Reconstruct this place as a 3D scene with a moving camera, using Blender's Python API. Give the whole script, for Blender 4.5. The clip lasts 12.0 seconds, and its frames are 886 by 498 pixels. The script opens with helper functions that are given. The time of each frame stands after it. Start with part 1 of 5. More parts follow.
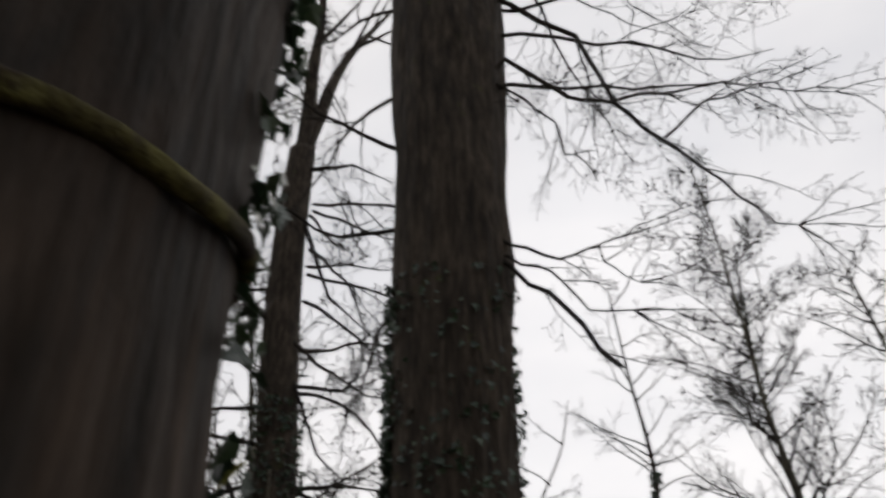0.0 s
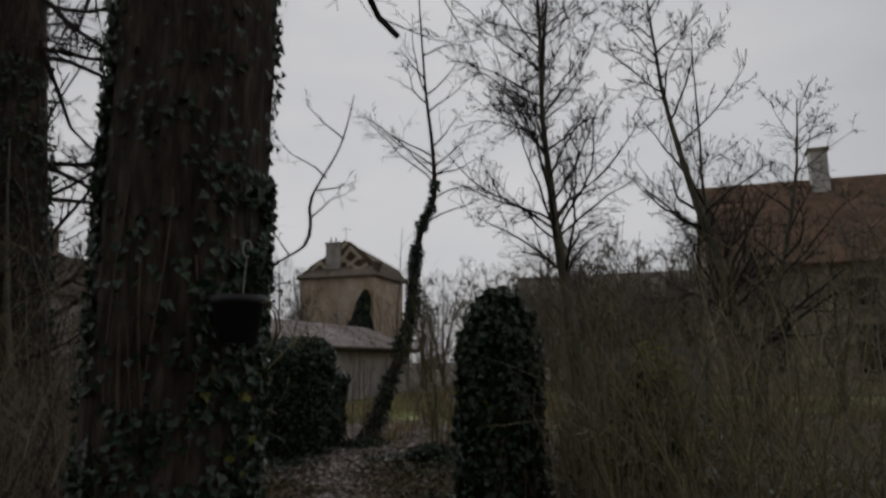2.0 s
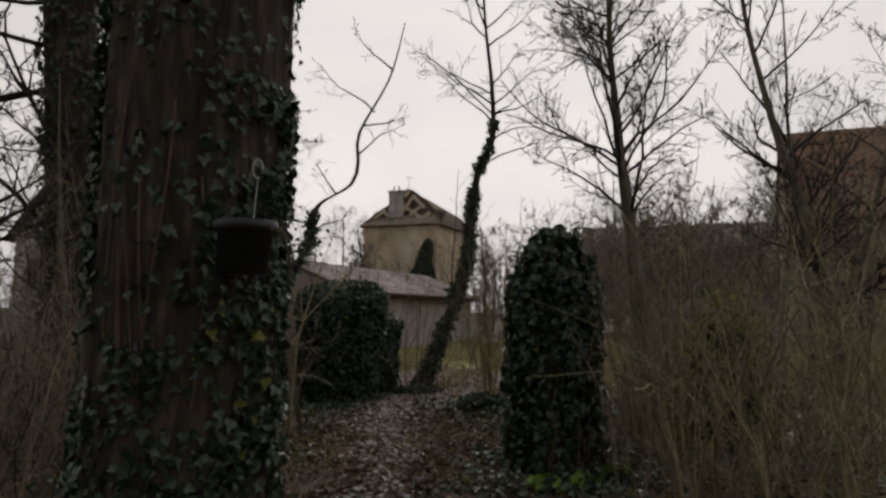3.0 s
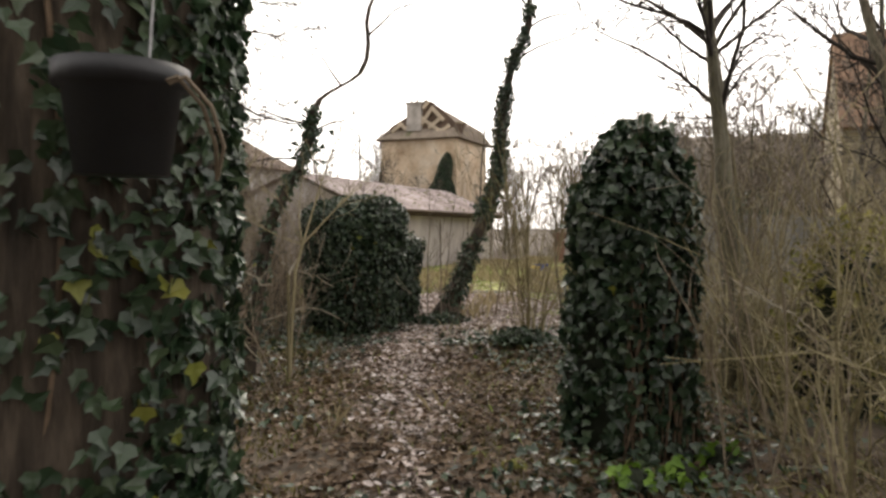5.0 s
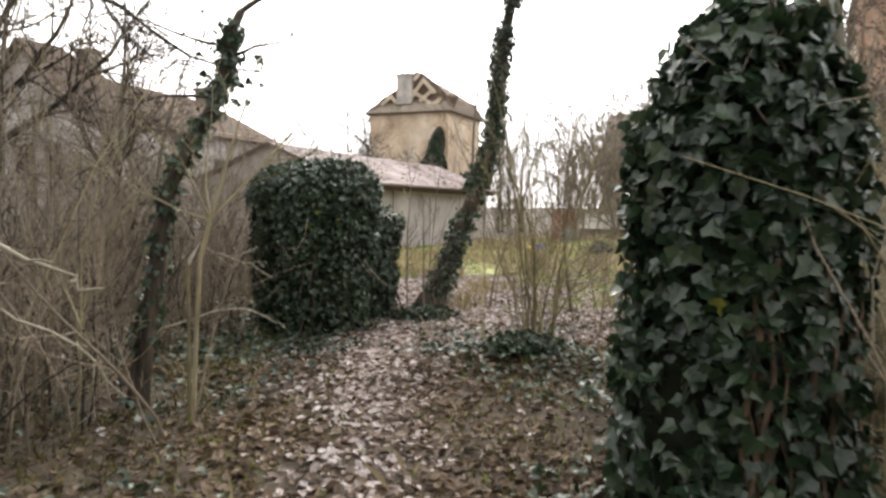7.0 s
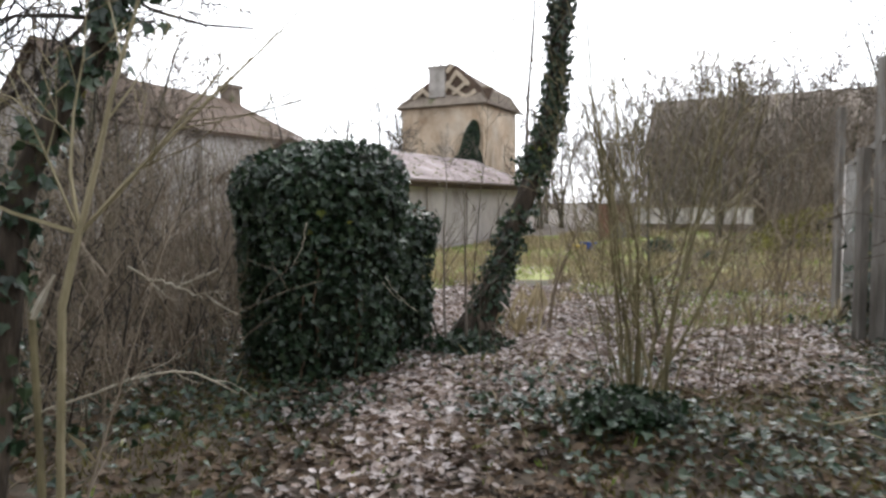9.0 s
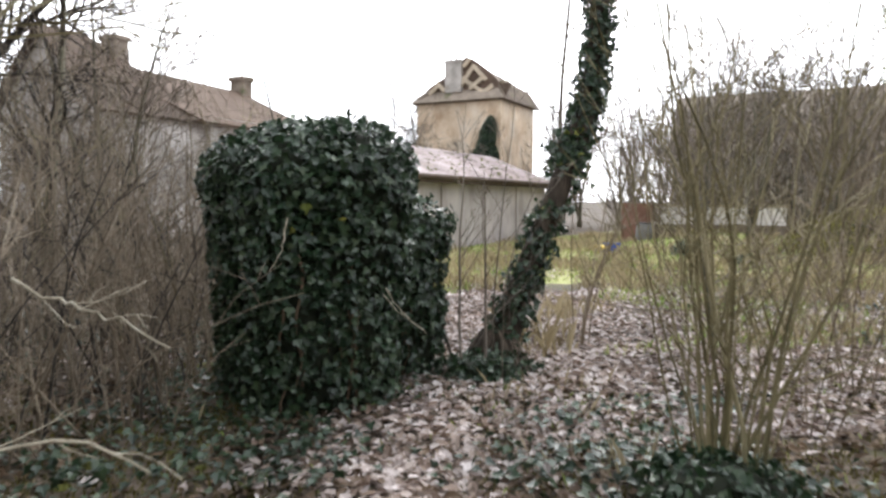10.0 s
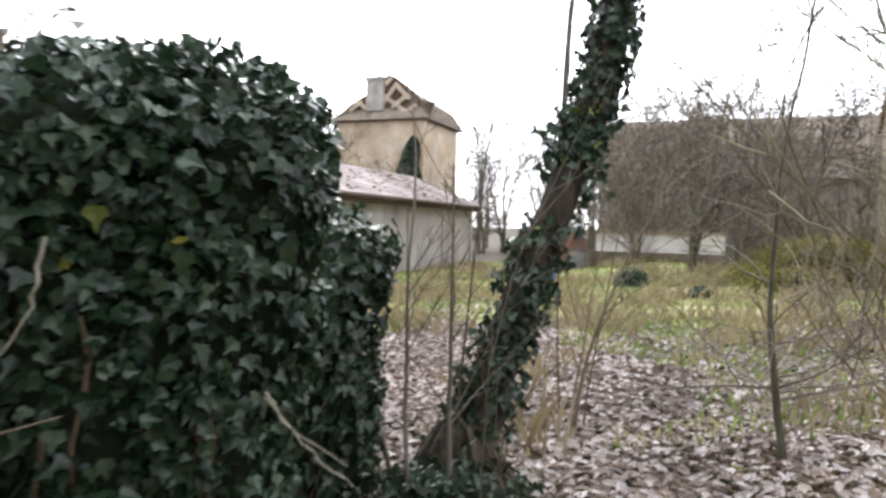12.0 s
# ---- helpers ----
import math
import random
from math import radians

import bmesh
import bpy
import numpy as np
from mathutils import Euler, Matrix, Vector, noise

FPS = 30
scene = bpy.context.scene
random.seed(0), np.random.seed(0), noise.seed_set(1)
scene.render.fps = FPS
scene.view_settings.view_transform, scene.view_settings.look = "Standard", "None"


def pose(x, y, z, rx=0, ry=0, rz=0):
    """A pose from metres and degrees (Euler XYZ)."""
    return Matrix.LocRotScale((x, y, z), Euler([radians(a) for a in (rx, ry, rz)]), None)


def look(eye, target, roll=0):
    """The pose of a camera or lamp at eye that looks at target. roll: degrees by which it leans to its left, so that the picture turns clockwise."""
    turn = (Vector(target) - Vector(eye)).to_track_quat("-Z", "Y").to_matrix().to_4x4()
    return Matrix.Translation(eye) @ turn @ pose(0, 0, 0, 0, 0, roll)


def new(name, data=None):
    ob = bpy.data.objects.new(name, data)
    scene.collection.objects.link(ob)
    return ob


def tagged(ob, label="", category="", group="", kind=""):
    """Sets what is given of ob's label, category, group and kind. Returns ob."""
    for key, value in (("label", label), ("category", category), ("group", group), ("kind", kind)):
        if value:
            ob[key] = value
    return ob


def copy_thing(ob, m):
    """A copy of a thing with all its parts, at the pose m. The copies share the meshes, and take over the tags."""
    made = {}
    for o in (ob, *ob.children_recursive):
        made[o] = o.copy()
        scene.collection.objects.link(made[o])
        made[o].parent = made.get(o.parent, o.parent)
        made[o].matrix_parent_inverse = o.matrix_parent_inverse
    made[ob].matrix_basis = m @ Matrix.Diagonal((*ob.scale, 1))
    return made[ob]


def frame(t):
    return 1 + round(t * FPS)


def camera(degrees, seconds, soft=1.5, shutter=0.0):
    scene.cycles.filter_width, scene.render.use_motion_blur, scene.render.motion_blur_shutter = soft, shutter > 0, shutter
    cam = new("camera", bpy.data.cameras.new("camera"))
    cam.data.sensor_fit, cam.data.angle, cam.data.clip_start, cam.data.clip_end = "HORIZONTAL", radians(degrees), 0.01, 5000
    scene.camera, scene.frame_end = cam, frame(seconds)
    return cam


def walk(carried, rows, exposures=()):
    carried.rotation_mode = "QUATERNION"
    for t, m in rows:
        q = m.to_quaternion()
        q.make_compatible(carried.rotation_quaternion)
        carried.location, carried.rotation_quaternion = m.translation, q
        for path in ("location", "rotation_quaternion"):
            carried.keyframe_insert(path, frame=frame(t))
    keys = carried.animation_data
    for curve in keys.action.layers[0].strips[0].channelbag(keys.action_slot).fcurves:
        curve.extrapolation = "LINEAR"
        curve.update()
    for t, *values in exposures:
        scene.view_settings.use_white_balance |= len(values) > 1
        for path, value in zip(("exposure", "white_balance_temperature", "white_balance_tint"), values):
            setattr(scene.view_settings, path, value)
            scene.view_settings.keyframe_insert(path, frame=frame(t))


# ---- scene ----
cam = camera(65.1, 12.0, soft=2.7, shutter=0.4)
METRES, EYE, TILT, LEAN, TURN = 11.2, 1.5, 0.0, 0.0, 0.0
ROWS = [
    (0.0, 0.0, 0.0, 0.0, 0.76, 32.44, 1.2),
    (0.5, 0.0124, 0.0142, -0.003, -8.31, 28.99, 2.17),
    (1.0, 0.0195, 0.0266, -0.0074, -13.55, 22.7, 1.03),
    (1.5, 0.029, 0.0434, -0.0109, -14.59, 16.32, 0.56),
    (2.0, 0.0379, 0.06, -0.0127, -15.91, 9.21, 0.67),
    (2.5, 0.0504, 0.0809, -0.0158, -15.63, 7.04, 1.03),
    (3.0, 0.0647, 0.1089, -0.0176, -10.7, 5.14, -0.62),
    (5.0, 0.0805, 0.2644, -0.0131, -9.19, -1.79, -0.55),
    (5.5, 0.0879, 0.3085, -0.0156, -11.46, -2.39, -1.67),
    (6.0, 0.0954, 0.3523, -0.0179, -11.88, -4.65, -0.54),
    (6.5, 0.1088, 0.4012, -0.0195, -10.07, -3.63, 0.49),
    (7.0, 0.1227, 0.4525, -0.0191, -9.78, -3.55, -0.79),
    (9.0, 0.1457, 0.6505, -0.0206, -6.92, -3.79, 0.43),
    (9.5, 0.1534, 0.7018, -0.0226, -3.83, -5.14, -0.26),
    (10.0, 0.1577, 0.7579, -0.0236, -5.69, -3.97, -0.13),
    (10.5, 0.1628, 0.8123, -0.0265, -0.75, -2.42, -0.18),
    (11.0, 0.1657, 0.8665, -0.0276, 0.44, -4.26, -1.42),
    (11.5, 0.166, 0.919, -0.0288, -5.58, -2.98, -0.42),
    (12.0, 0.1701, 0.9707, -0.0289, -12.42, -1.91, -1.18),
]
EXPOSURES = [(0.0, -1.1, 6700, 11), (0.5, -1.5, 6600, 10), (1.0, -1.85, 6500, 10), (1.5, -1.9, 6550, 10), (2.0, -1.8, 6550, 10), (2.5, -1.6, 6800, 11), (3.0, -1.3, 7100, 12), (4.0, -0.3, 7300, 12), (5.0, 0.4, 7400, 12), (6.0, 0.55, 7200, 12), (7.0, 0.9, 6900, 11), (8.8, 0.65, 6350, 10), (9.5, 0.4, 6350, 10), (10.0, 0.95, 6400, 10), (10.5, 0.95, 6250, 10), (11.5, 1.3, 6350, 10), (12.0, 1.0, 6300, 10)]
walk(cam, [(t, pose(0, 0, EYE, TILT, LEAN, TURN) @ pose(METRES * x, METRES * y, METRES * z, 90 + pitch, roll, yaw)) for t, x, y, z, yaw, pitch, roll in ROWS], EXPOSURES)

# ---- sky and sun: an overcast winter day ----
world = bpy.data.worlds.new("overcast_sky")
scene.world = world
world.use_nodes = True
wn, wl = world.node_tree.nodes, world.node_tree.links
background = wn["Background"]
sky = wn.new("ShaderNodeTexSky")
sky.sky_type, sky.sun_disc = "NISHITA", False
sky.sun_elevation, sky.sun_rotation = radians(35), radians(15)
pale = wn.new("ShaderNodeHueSaturation")
pale.inputs["Saturation"].default_value, pale.inputs["Value"].default_value = 0.35, 1.0
wl.new(sky.outputs["Color"], pale.inputs["Color"])
cloud_at = wn.new("ShaderNodeTexCoord")
cloud_map = wn.new("ShaderNodeMapping")
cloud_map.inputs["Scale"].default_value = (1, 1, 2.5)
wl.new(cloud_at.outputs["Generated"], cloud_map.inputs["Vector"])
cloud = wn.new("ShaderNodeTexNoise")
cloud.inputs["Scale"].default_value, cloud.inputs["Detail"].default_value, cloud.inputs["Roughness"].default_value = 1.7, 5, 0.5
wl.new(cloud_map.outputs["Vector"], cloud.inputs["Vector"])
cloud_ramp = wn.new("ShaderNodeValToRGB")
cloud_ramp.color_ramp.elements[0].position, cloud_ramp.color_ramp.elements[0].color = 0.3, (11.0, 11.4, 12.3, 1)
cloud_ramp.color_ramp.elements[1].position, cloud_ramp.color_ramp.elements[1].color = 0.7, (15.2, 15.2, 15.6, 1)
wl.new(cloud.outputs["Fac"], cloud_ramp.inputs["Fac"])
cover = wn.new("ShaderNodeMix")
cover.data_type = "RGBA"
cover.inputs["Factor"].default_value = 0.85
wl.new(pale.outputs["Color"], cover.inputs["A"])
wl.new(cloud_ramp.outputs["Color"], cover.inputs["B"])
# the clouds are thinner, and so brighter, towards the hidden sun ahead
toward = wn.new("ShaderNodeVectorMath")
toward.operation = "DOT_PRODUCT"
toward.inputs[1].default_value = Vector((0.25, 0.9, 0.35)).normalized()
wl.new(cloud_at.outputs["Generated"], toward.inputs[0])
glow = wn.new("ShaderNodeMapRange")
glow.inputs["From Min"].default_value, glow.inputs["From Max"].default_value = -1, 1
glow.inputs["To Min"].default_value, glow.inputs["To Max"].default_value = 0.33, 1.45
wl.new(toward.outputs["Value"], glow.inputs["Value"])
thin_cloud = wn.new("ShaderNodeVectorMath")
thin_cloud.operation = "SCALE"
wl.new(cover.outputs["Result"], thin_cloud.inputs[0])
wl.new(glow.outputs["Result"], thin_cloud.inputs["Scale"])
wl.new(thin_cloud.outputs["Vector"], background.inputs["Color"])
background.inputs["Strength"].default_value = 0.1
sun = new("sun", bpy.data.lights.new("sun", "SUN"))
sun.data.energy, sun.data.angle, sun.data.color = 0.9, radians(25), (1, 0.97, 0.92)
sun.matrix_world = look((10, 46, 30), (0, 10, 0))


# ---- materials ----
def material(name, stops, scale=4.0, rough=0.8, bump=0.3, bump_scale=40.0, stretch=(1, 1, 1), island=0.0, stain=None, spec=0.3, bump_dist=0.01, back=0.0, patch=1.2):
    """Noise through a colour ramp, with fine relief; island: how much single pieces differ; stain: (colour, scale, threshold) of dirt or moss."""
    m = bpy.data.materials.new(name)
    m.use_nodes = True
    n, l = m.node_tree.nodes, m.node_tree.links
    b = n["Principled BSDF"]
    b.inputs["Specular IOR Level"].default_value = spec
    at = n.new("ShaderNodeNewGeometry")
    mp = n.new("ShaderNodeMapping")
    mp.inputs["Scale"].default_value = stretch
    l.new(at.outputs["Position"], mp.inputs["Vector"])
    ns = n.new("ShaderNodeTexNoise")
    ns.inputs["Scale"].default_value, ns.inputs["Detail"].default_value, ns.inputs["Roughness"].default_value = scale, 6, 0.65
    l.new(mp.outputs["Vector"], ns.inputs["Vector"])
    fac = ns.outputs["Fac"]
    if island:
        info = n.new("ShaderNodeObjectInfo")
        add = n.new("ShaderNodeMath")
        add.operation = "ADD"
        l.new(at.outputs["Random Per Island"], add.inputs[0])
        l.new(info.outputs["Random"], add.inputs[1])
        fr = n.new("ShaderNodeMath")
        fr.operation = "FRACT"
        l.new(add.outputs[0], fr.inputs[0])
        mx = n.new("ShaderNodeMix")
        mx.inputs["Factor"].default_value = island
        l.new(fac, mx.inputs["A"])
        l.new(fr.outputs[0], mx.inputs["B"])
        fac = mx.outputs["Result"]
    ramp = n.new("ShaderNodeValToRGB")
    e = ramp.color_ramp.elements
    while len(e) < len(stops):
        e.new(0.5)
    for i, c in enumerate(stops):
        lo, hi = (0.05, 0.95) if island > 0.4 else (0.32, 0.68)
        e[i].position, e[i].color = lo + (hi - lo) * i / (len(stops) - 1), (*c, 1)
    l.new(fac, ramp.inputs["Fac"])
    colour = ramp.outputs["Color"]
    big = n.new("ShaderNodeTexNoise")
    big.inputs["Scale"].default_value, big.inputs["Detail"].default_value = patch, 3
    l.new(at.outputs["Position"], big.inputs["Vector"])
    val = n.new("ShaderNodeMapRange")
    val.inputs["From Min"].default_value, val.inputs["From Max"].default_value = 0.3, 0.7
    val.inputs["To Min"].default_value, val.inputs["To Max"].default_value = 0.75, 1.2
    l.new(big.outputs["Fac"], val.inputs["Value"])
    hs = n.new("ShaderNodeHueSaturation")
    l.new(val.outputs["Result"], hs.inputs["Value"])
    l.new(colour, hs.inputs["Color"])
    colour = hs.outputs["Color"]
    if stain:
        sn = n.new("ShaderNodeTexNoise")
        sn.inputs["Scale"].default_value, sn.inputs["Detail"].default_value, sn.inputs["Roughness"].default_value = stain[1], 7, 0.7
        l.new(at.outputs["Position"], sn.inputs["Vector"])
        sr = n.new("ShaderNodeMapRange")
        sr.inputs["From Min"].default_value, sr.inputs["From Max"].default_value = stain[2], stain[2] + 0.1
        l.new(sn.outputs["Fac"], sr.inputs["Value"])
        sm = n.new("ShaderNodeMix")
        sm.data_type = "RGBA"
        l.new(sr.outputs["Result"], sm.inputs["Factor"])
        l.new(colour, sm.inputs["A"])
        sm.inputs["B"].default_value = (*stain[0], 1)
        colour = sm.outputs["Result"]
    l.new(colour, b.inputs["Base Color"])
    rr = n.new("ShaderNodeMapRange")
    rr.inputs["To Min"].default_value, rr.inputs["To Max"].default_value = max(0.05, rough - 0.12), min(1, rough + 0.12)
    l.new(ns.outputs["Fac"], rr.inputs["Value"])
    l.new(rr.outputs["Result"], b.inputs["Roughness"])
    if bump:
        bn = n.new("ShaderNodeTexNoise")
        bn.inputs["Scale"].default_value, bn.inputs["Detail"].default_value = bump_scale, 4
        l.new(mp.outputs["Vector"], bn.inputs["Vector"])
        bp = n.new("ShaderNodeBump")
        bp.inputs["Strength"].default_value, bp.inputs["Distance"].default_value = bump, bump_dist
        l.new(bn.outputs["Fac"], bp.inputs["Height"])
        l.new(bp.outputs["Normal"], b.inputs["Normal"])
    if back:
        b.inputs["Transmission Weight"].default_value = 0
        tr = n.new("ShaderNodeBsdfTranslucent")
        l.new(colour, tr.inputs["Color"])
        ms = n.new("ShaderNodeMixShader")
        ms.inputs["Fac"].default_value = back
        l.new(b.outputs["BSDF"], ms.inputs[1])
        l.new(tr.outputs["BSDF"], ms.inputs[2])
        l.new(ms.outputs["Shader"], n["Material Output"].inputs["Surface"])
    return m


SOIL = material("soil", [(0.035, 0.028, 0.02), (0.09, 0.07, 0.05), (0.16, 0.125, 0.1)], 9, 0.95, 0.8, 30, stain=((0.05, 0.06, 0.015), 1.3, 0.58))
BARK = material("bark", [(0.018, 0.014, 0.01), (0.055, 0.043, 0.032), (0.12, 0.095, 0.072)], 14, 0.9, 1.0, 22, (1, 1, 0.18), stain=((0.07, 0.08, 0.02), 3, 0.62), bump_dist=0.03)
# darker copy of BARK for the vine tree, its shade put into the colour
BARK_SHADED = material("shaded_dark_bark", [(0.008, 0.006, 0.004), (0.026, 0.018, 0.012), (0.06, 0.042, 0.03)], 14, 0.85, 1.0, 22, (1, 1, 0.18), bump_dist=0.03)
VINE_MOSS = material("mossy_vine", [(0.02, 0.016, 0.008), (0.06, 0.05, 0.015), (0.13, 0.12, 0.035)], 16, 0.95, 1.0, 70, stain=((0.03, 0.02, 0.012), 9, 0.5))
BARK_GREY = material("bark_grey", [(0.07, 0.065, 0.045), (0.14, 0.13, 0.09), (0.2, 0.18, 0.14)], 18, 0.85, 0.6, 40, (1, 1, 0.3), stain=((0.09, 0.1, 0.03), 5, 0.6))
TWIG = material("twig", [(0.115, 0.09, 0.062), (0.23, 0.185, 0.135), (0.37, 0.315, 0.24)], 6, 0.85, 0, island=0.6)
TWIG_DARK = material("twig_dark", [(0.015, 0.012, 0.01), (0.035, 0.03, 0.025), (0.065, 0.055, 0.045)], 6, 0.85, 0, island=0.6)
TWIG_BROWN = material("twig_brown", [(0.1, 0.083, 0.067), (0.18, 0.152, 0.125), (0.27, 0.235, 0.2)], 6, 0.85, 0, island=0.6)
TWIG_PALE = material("twig_pale", [(0.25, 0.22, 0.16), (0.38, 0.34, 0.26), (0.45, 0.42, 0.34)], 12, 0.8, 0.3, 60)
SAPLING = material("sapling_bark", [(0.13, 0.112, 0.06), (0.235, 0.203, 0.112), (0.37, 0.32, 0.2)], 12, 0.8, 0.3, 60, (1, 1, 0.4), island=0.3)
IVY = material("ivy_leaf", [(0.008, 0.02, 0.01), (0.018, 0.042, 0.02), (0.034, 0.066, 0.03), (0.075, 0.1, 0.05)], 30, 0.33, 0.25, 60, island=0.7, spec=0.6, back=0.12)
IVY_YELLOW = material("ivy_leaf_yellowed", [(0.12, 0.16, 0.03), (0.28, 0.26, 0.05)], 30, 0.45, 0.2, 60, island=0.7, spec=0.5, back=0.2)
# near-black for cores under foliage: shade between the leaves put into the colour
IVY_SHADE = material("ivy_shade", [(0.008, 0.012, 0.006), (0.02, 0.025, 0.012)], 12, 0.9, 0.6, 25)
VINE = material("vine", [(0.09, 0.06, 0.04), (0.17, 0.12, 0.08)], 12, 0.9, 0.4, 50)
MOSS = material("moss", [(0.045, 0.05, 0.01), (0.1, 0.105, 0.02), (0.17, 0.165, 0.04)], 14, 0.95, 0.8, 60)
LITTER = material("dead_leaf", [(0.1, 0.065, 0.045), (0.25, 0.18, 0.14), (0.41, 0.34, 0.3), (0.56, 0.49, 0.465), (0.68, 0.625, 0.61)], 12, 0.6, 0.3, 50, island=0.85, spec=0.4, back=0.1)
GRASS = material("grass_blade", [(0.17, 0.27, 0.05), (0.3, 0.37, 0.11), (0.42, 0.43, 0.2), (0.56, 0.5, 0.34)], 0.55, 0.8, 0, island=0.3, back=0.2)
LITTER_BROWN = material("brown_leaf", [(0.035, 0.022, 0.012), (0.085, 0.053, 0.03), (0.15, 0.1, 0.06), (0.25, 0.19, 0.135)], 12, 0.65, 0.3, 50, island=0.85, spec=0.4, back=0.1)
MOSS_BLADE = material("moss_tuft", [(0.045, 0.04, 0.01), (0.1, 0.088, 0.022), (0.19, 0.165, 0.045)], 1.2, 0.9, 0, island=0.5, back=0.1)
LAWN = material("lawn_turf", [(0.19, 0.22, 0.06), (0.31, 0.32, 0.13), (0.45, 0.4, 0.26)], 1.4, 0.95, 0.7, 40, stain=((0.3, 0.23, 0.16), 0.5, 0.55))
GRASS_DRY = material("dry_grass", [(0.26, 0.21, 0.12), (0.45, 0.38, 0.24)], 1.5, 0.85, 0, island=0.6, back=0.15)
PLASTER = material("ochre_plaster", [(0.46, 0.33, 0.22), (0.62, 0.5, 0.37), (0.72, 0.63, 0.52)], 0.7, 0.95, 0.4, 8, (1, 1, 0.7), stain=((0.3, 0.2, 0.1), 0.45, 0.6), patch=0.4)
CONCRETE = material("grey_render", [(0.34, 0.3, 0.28), (0.44, 0.4, 0.38), (0.52, 0.48, 0.46)], 1.1, 0.95, 0.4, 14, (1, 1, 0.5), stain=((0.2, 0.18, 0.14), 0.8, 0.62), patch=0.5)
WALL_GREY = material("weathered_wall", [(0.32, 0.3, 0.27), (0.46, 0.43, 0.4), (0.56, 0.53, 0.5)], 0.9, 0.95, 0.4, 10, stain=((0.22, 0.18, 0.13), 0.5, 0.6), patch=0.4)
STONE = material("rubble_stone", [(0.24, 0.2, 0.14), (0.36, 0.31, 0.22), (0.46, 0.4, 0.3)], 2.5, 0.95, 0.6, 6, patch=0.6)
TILE = material("brown_tile", [(0.07, 0.05, 0.038), (0.12, 0.085, 0.064), (0.18, 0.13, 0.1)], 2.2, 0.9, 0.6, 9, island=0.5, stain=((0.1, 0.1, 0.06), 0.7, 0.62))
TILE_RED = material("red_brown_tile", [(0.17, 0.105, 0.07), (0.26, 0.17, 0.115), (0.36, 0.26, 0.18)], 2.2, 0.9, 0.6, 9, island=0.4, stain=((0.16, 0.13, 0.08), 0.7, 0.62))
# barn tiles, lightened so that their colour holds the distance haze
TILE_HAZED = material("hazed_pale_tile", [(0.24, 0.195, 0.16), (0.33, 0.28, 0.235), (0.43, 0.375, 0.325)], 1.6, 0.95, 0.6, 9, island=0.4, stain=((0.2, 0.19, 0.11), 0.6, 0.6))
NETTLE = material("fresh_leaf", [(0.06, 0.13, 0.015), (0.13, 0.24, 0.03), (0.2, 0.33, 0.06)], 12, 0.5, 0.2, 50, island=0.6, back=0.25)
TILE_MOSS = material("mossy_tile", [(0.13, 0.1, 0.075), (0.2, 0.16, 0.125), (0.28, 0.235, 0.19)], 1.6, 0.95, 0.6, 9, island=0.4, stain=((0.1, 0.11, 0.05), 0.6, 0.58))
SHEET = material("pink_grey_sheet", [(0.2, 0.15, 0.145), (0.31, 0.25, 0.245), (0.42, 0.36, 0.355)], 0.6, 0.7, 0.2, 10, stain=((0.26, 0.2, 0.17), 0.7, 0.58), patch=0.5)
TIMBER = material("pale_timber", [(0.5, 0.41, 0.3), (0.66, 0.57, 0.45)], 6, 0.85, 0.4, 30, (1, 1, 0.3))
WOOD = material("grey_wood", [(0.1, 0.09, 0.075), (0.19, 0.175, 0.155), (0.29, 0.275, 0.255)], 7, 0.9, 0.5, 40, (1, 1, 0.15))
BRICK = material("red_brick", [(0.2, 0.11, 0.08), (0.29, 0.17, 0.125)], 5, 0.9, 0.4, 20, island=0.6)
WHITE = material("white_paint", [(0.74, 0.7, 0.66), (0.84, 0.81, 0.77)], 2.5, 0.85, 0.3, 20, stain=((0.55, 0.49, 0.42), 1.1, 0.64))
BLACK = material("black_plastic", [(0.012, 0.013, 0.016), (0.02, 0.022, 0.026)], 8, 0.5, 0.1, 50, spec=0.5)
METAL = material("grey_wire", [(0.3, 0.3, 0.31), (0.5, 0.5, 0.52)], 20, 0.4, 0.1, 50)
DARK = material("dark_void", [(0.01, 0.009, 0.008), (0.02, 0.018, 0.016)], 3, 0.9, 0)
BLUE = material("blue_plastic", [(0.03, 0.08, 0.35), (0.05, 0.12, 0.45)], 3, 0.45, 0)
YELLOW = material("yellow_plastic", [(0.6, 0.4, 0.03), (0.7, 0.5, 0.05)], 3, 0.45, 0)
PANEL = material("grey_green_panel", [(0.16, 0.16, 0.15), (0.25, 0.245, 0.23)], 2, 0.7, 0.2, 20, (1, 1, 0.3))
CONIFER = material("conifer_needles", [(0.015, 0.03, 0.012), (0.04, 0.06, 0.025)], 8, 0.8, 0, island=0.6)
HEDGE = material("olive_leaf", [(0.1, 0.1, 0.02), (0.19, 0.18, 0.04), (0.3, 0.27, 0.07)], 8, 0.7, 0, island=0.7, back=0.2)


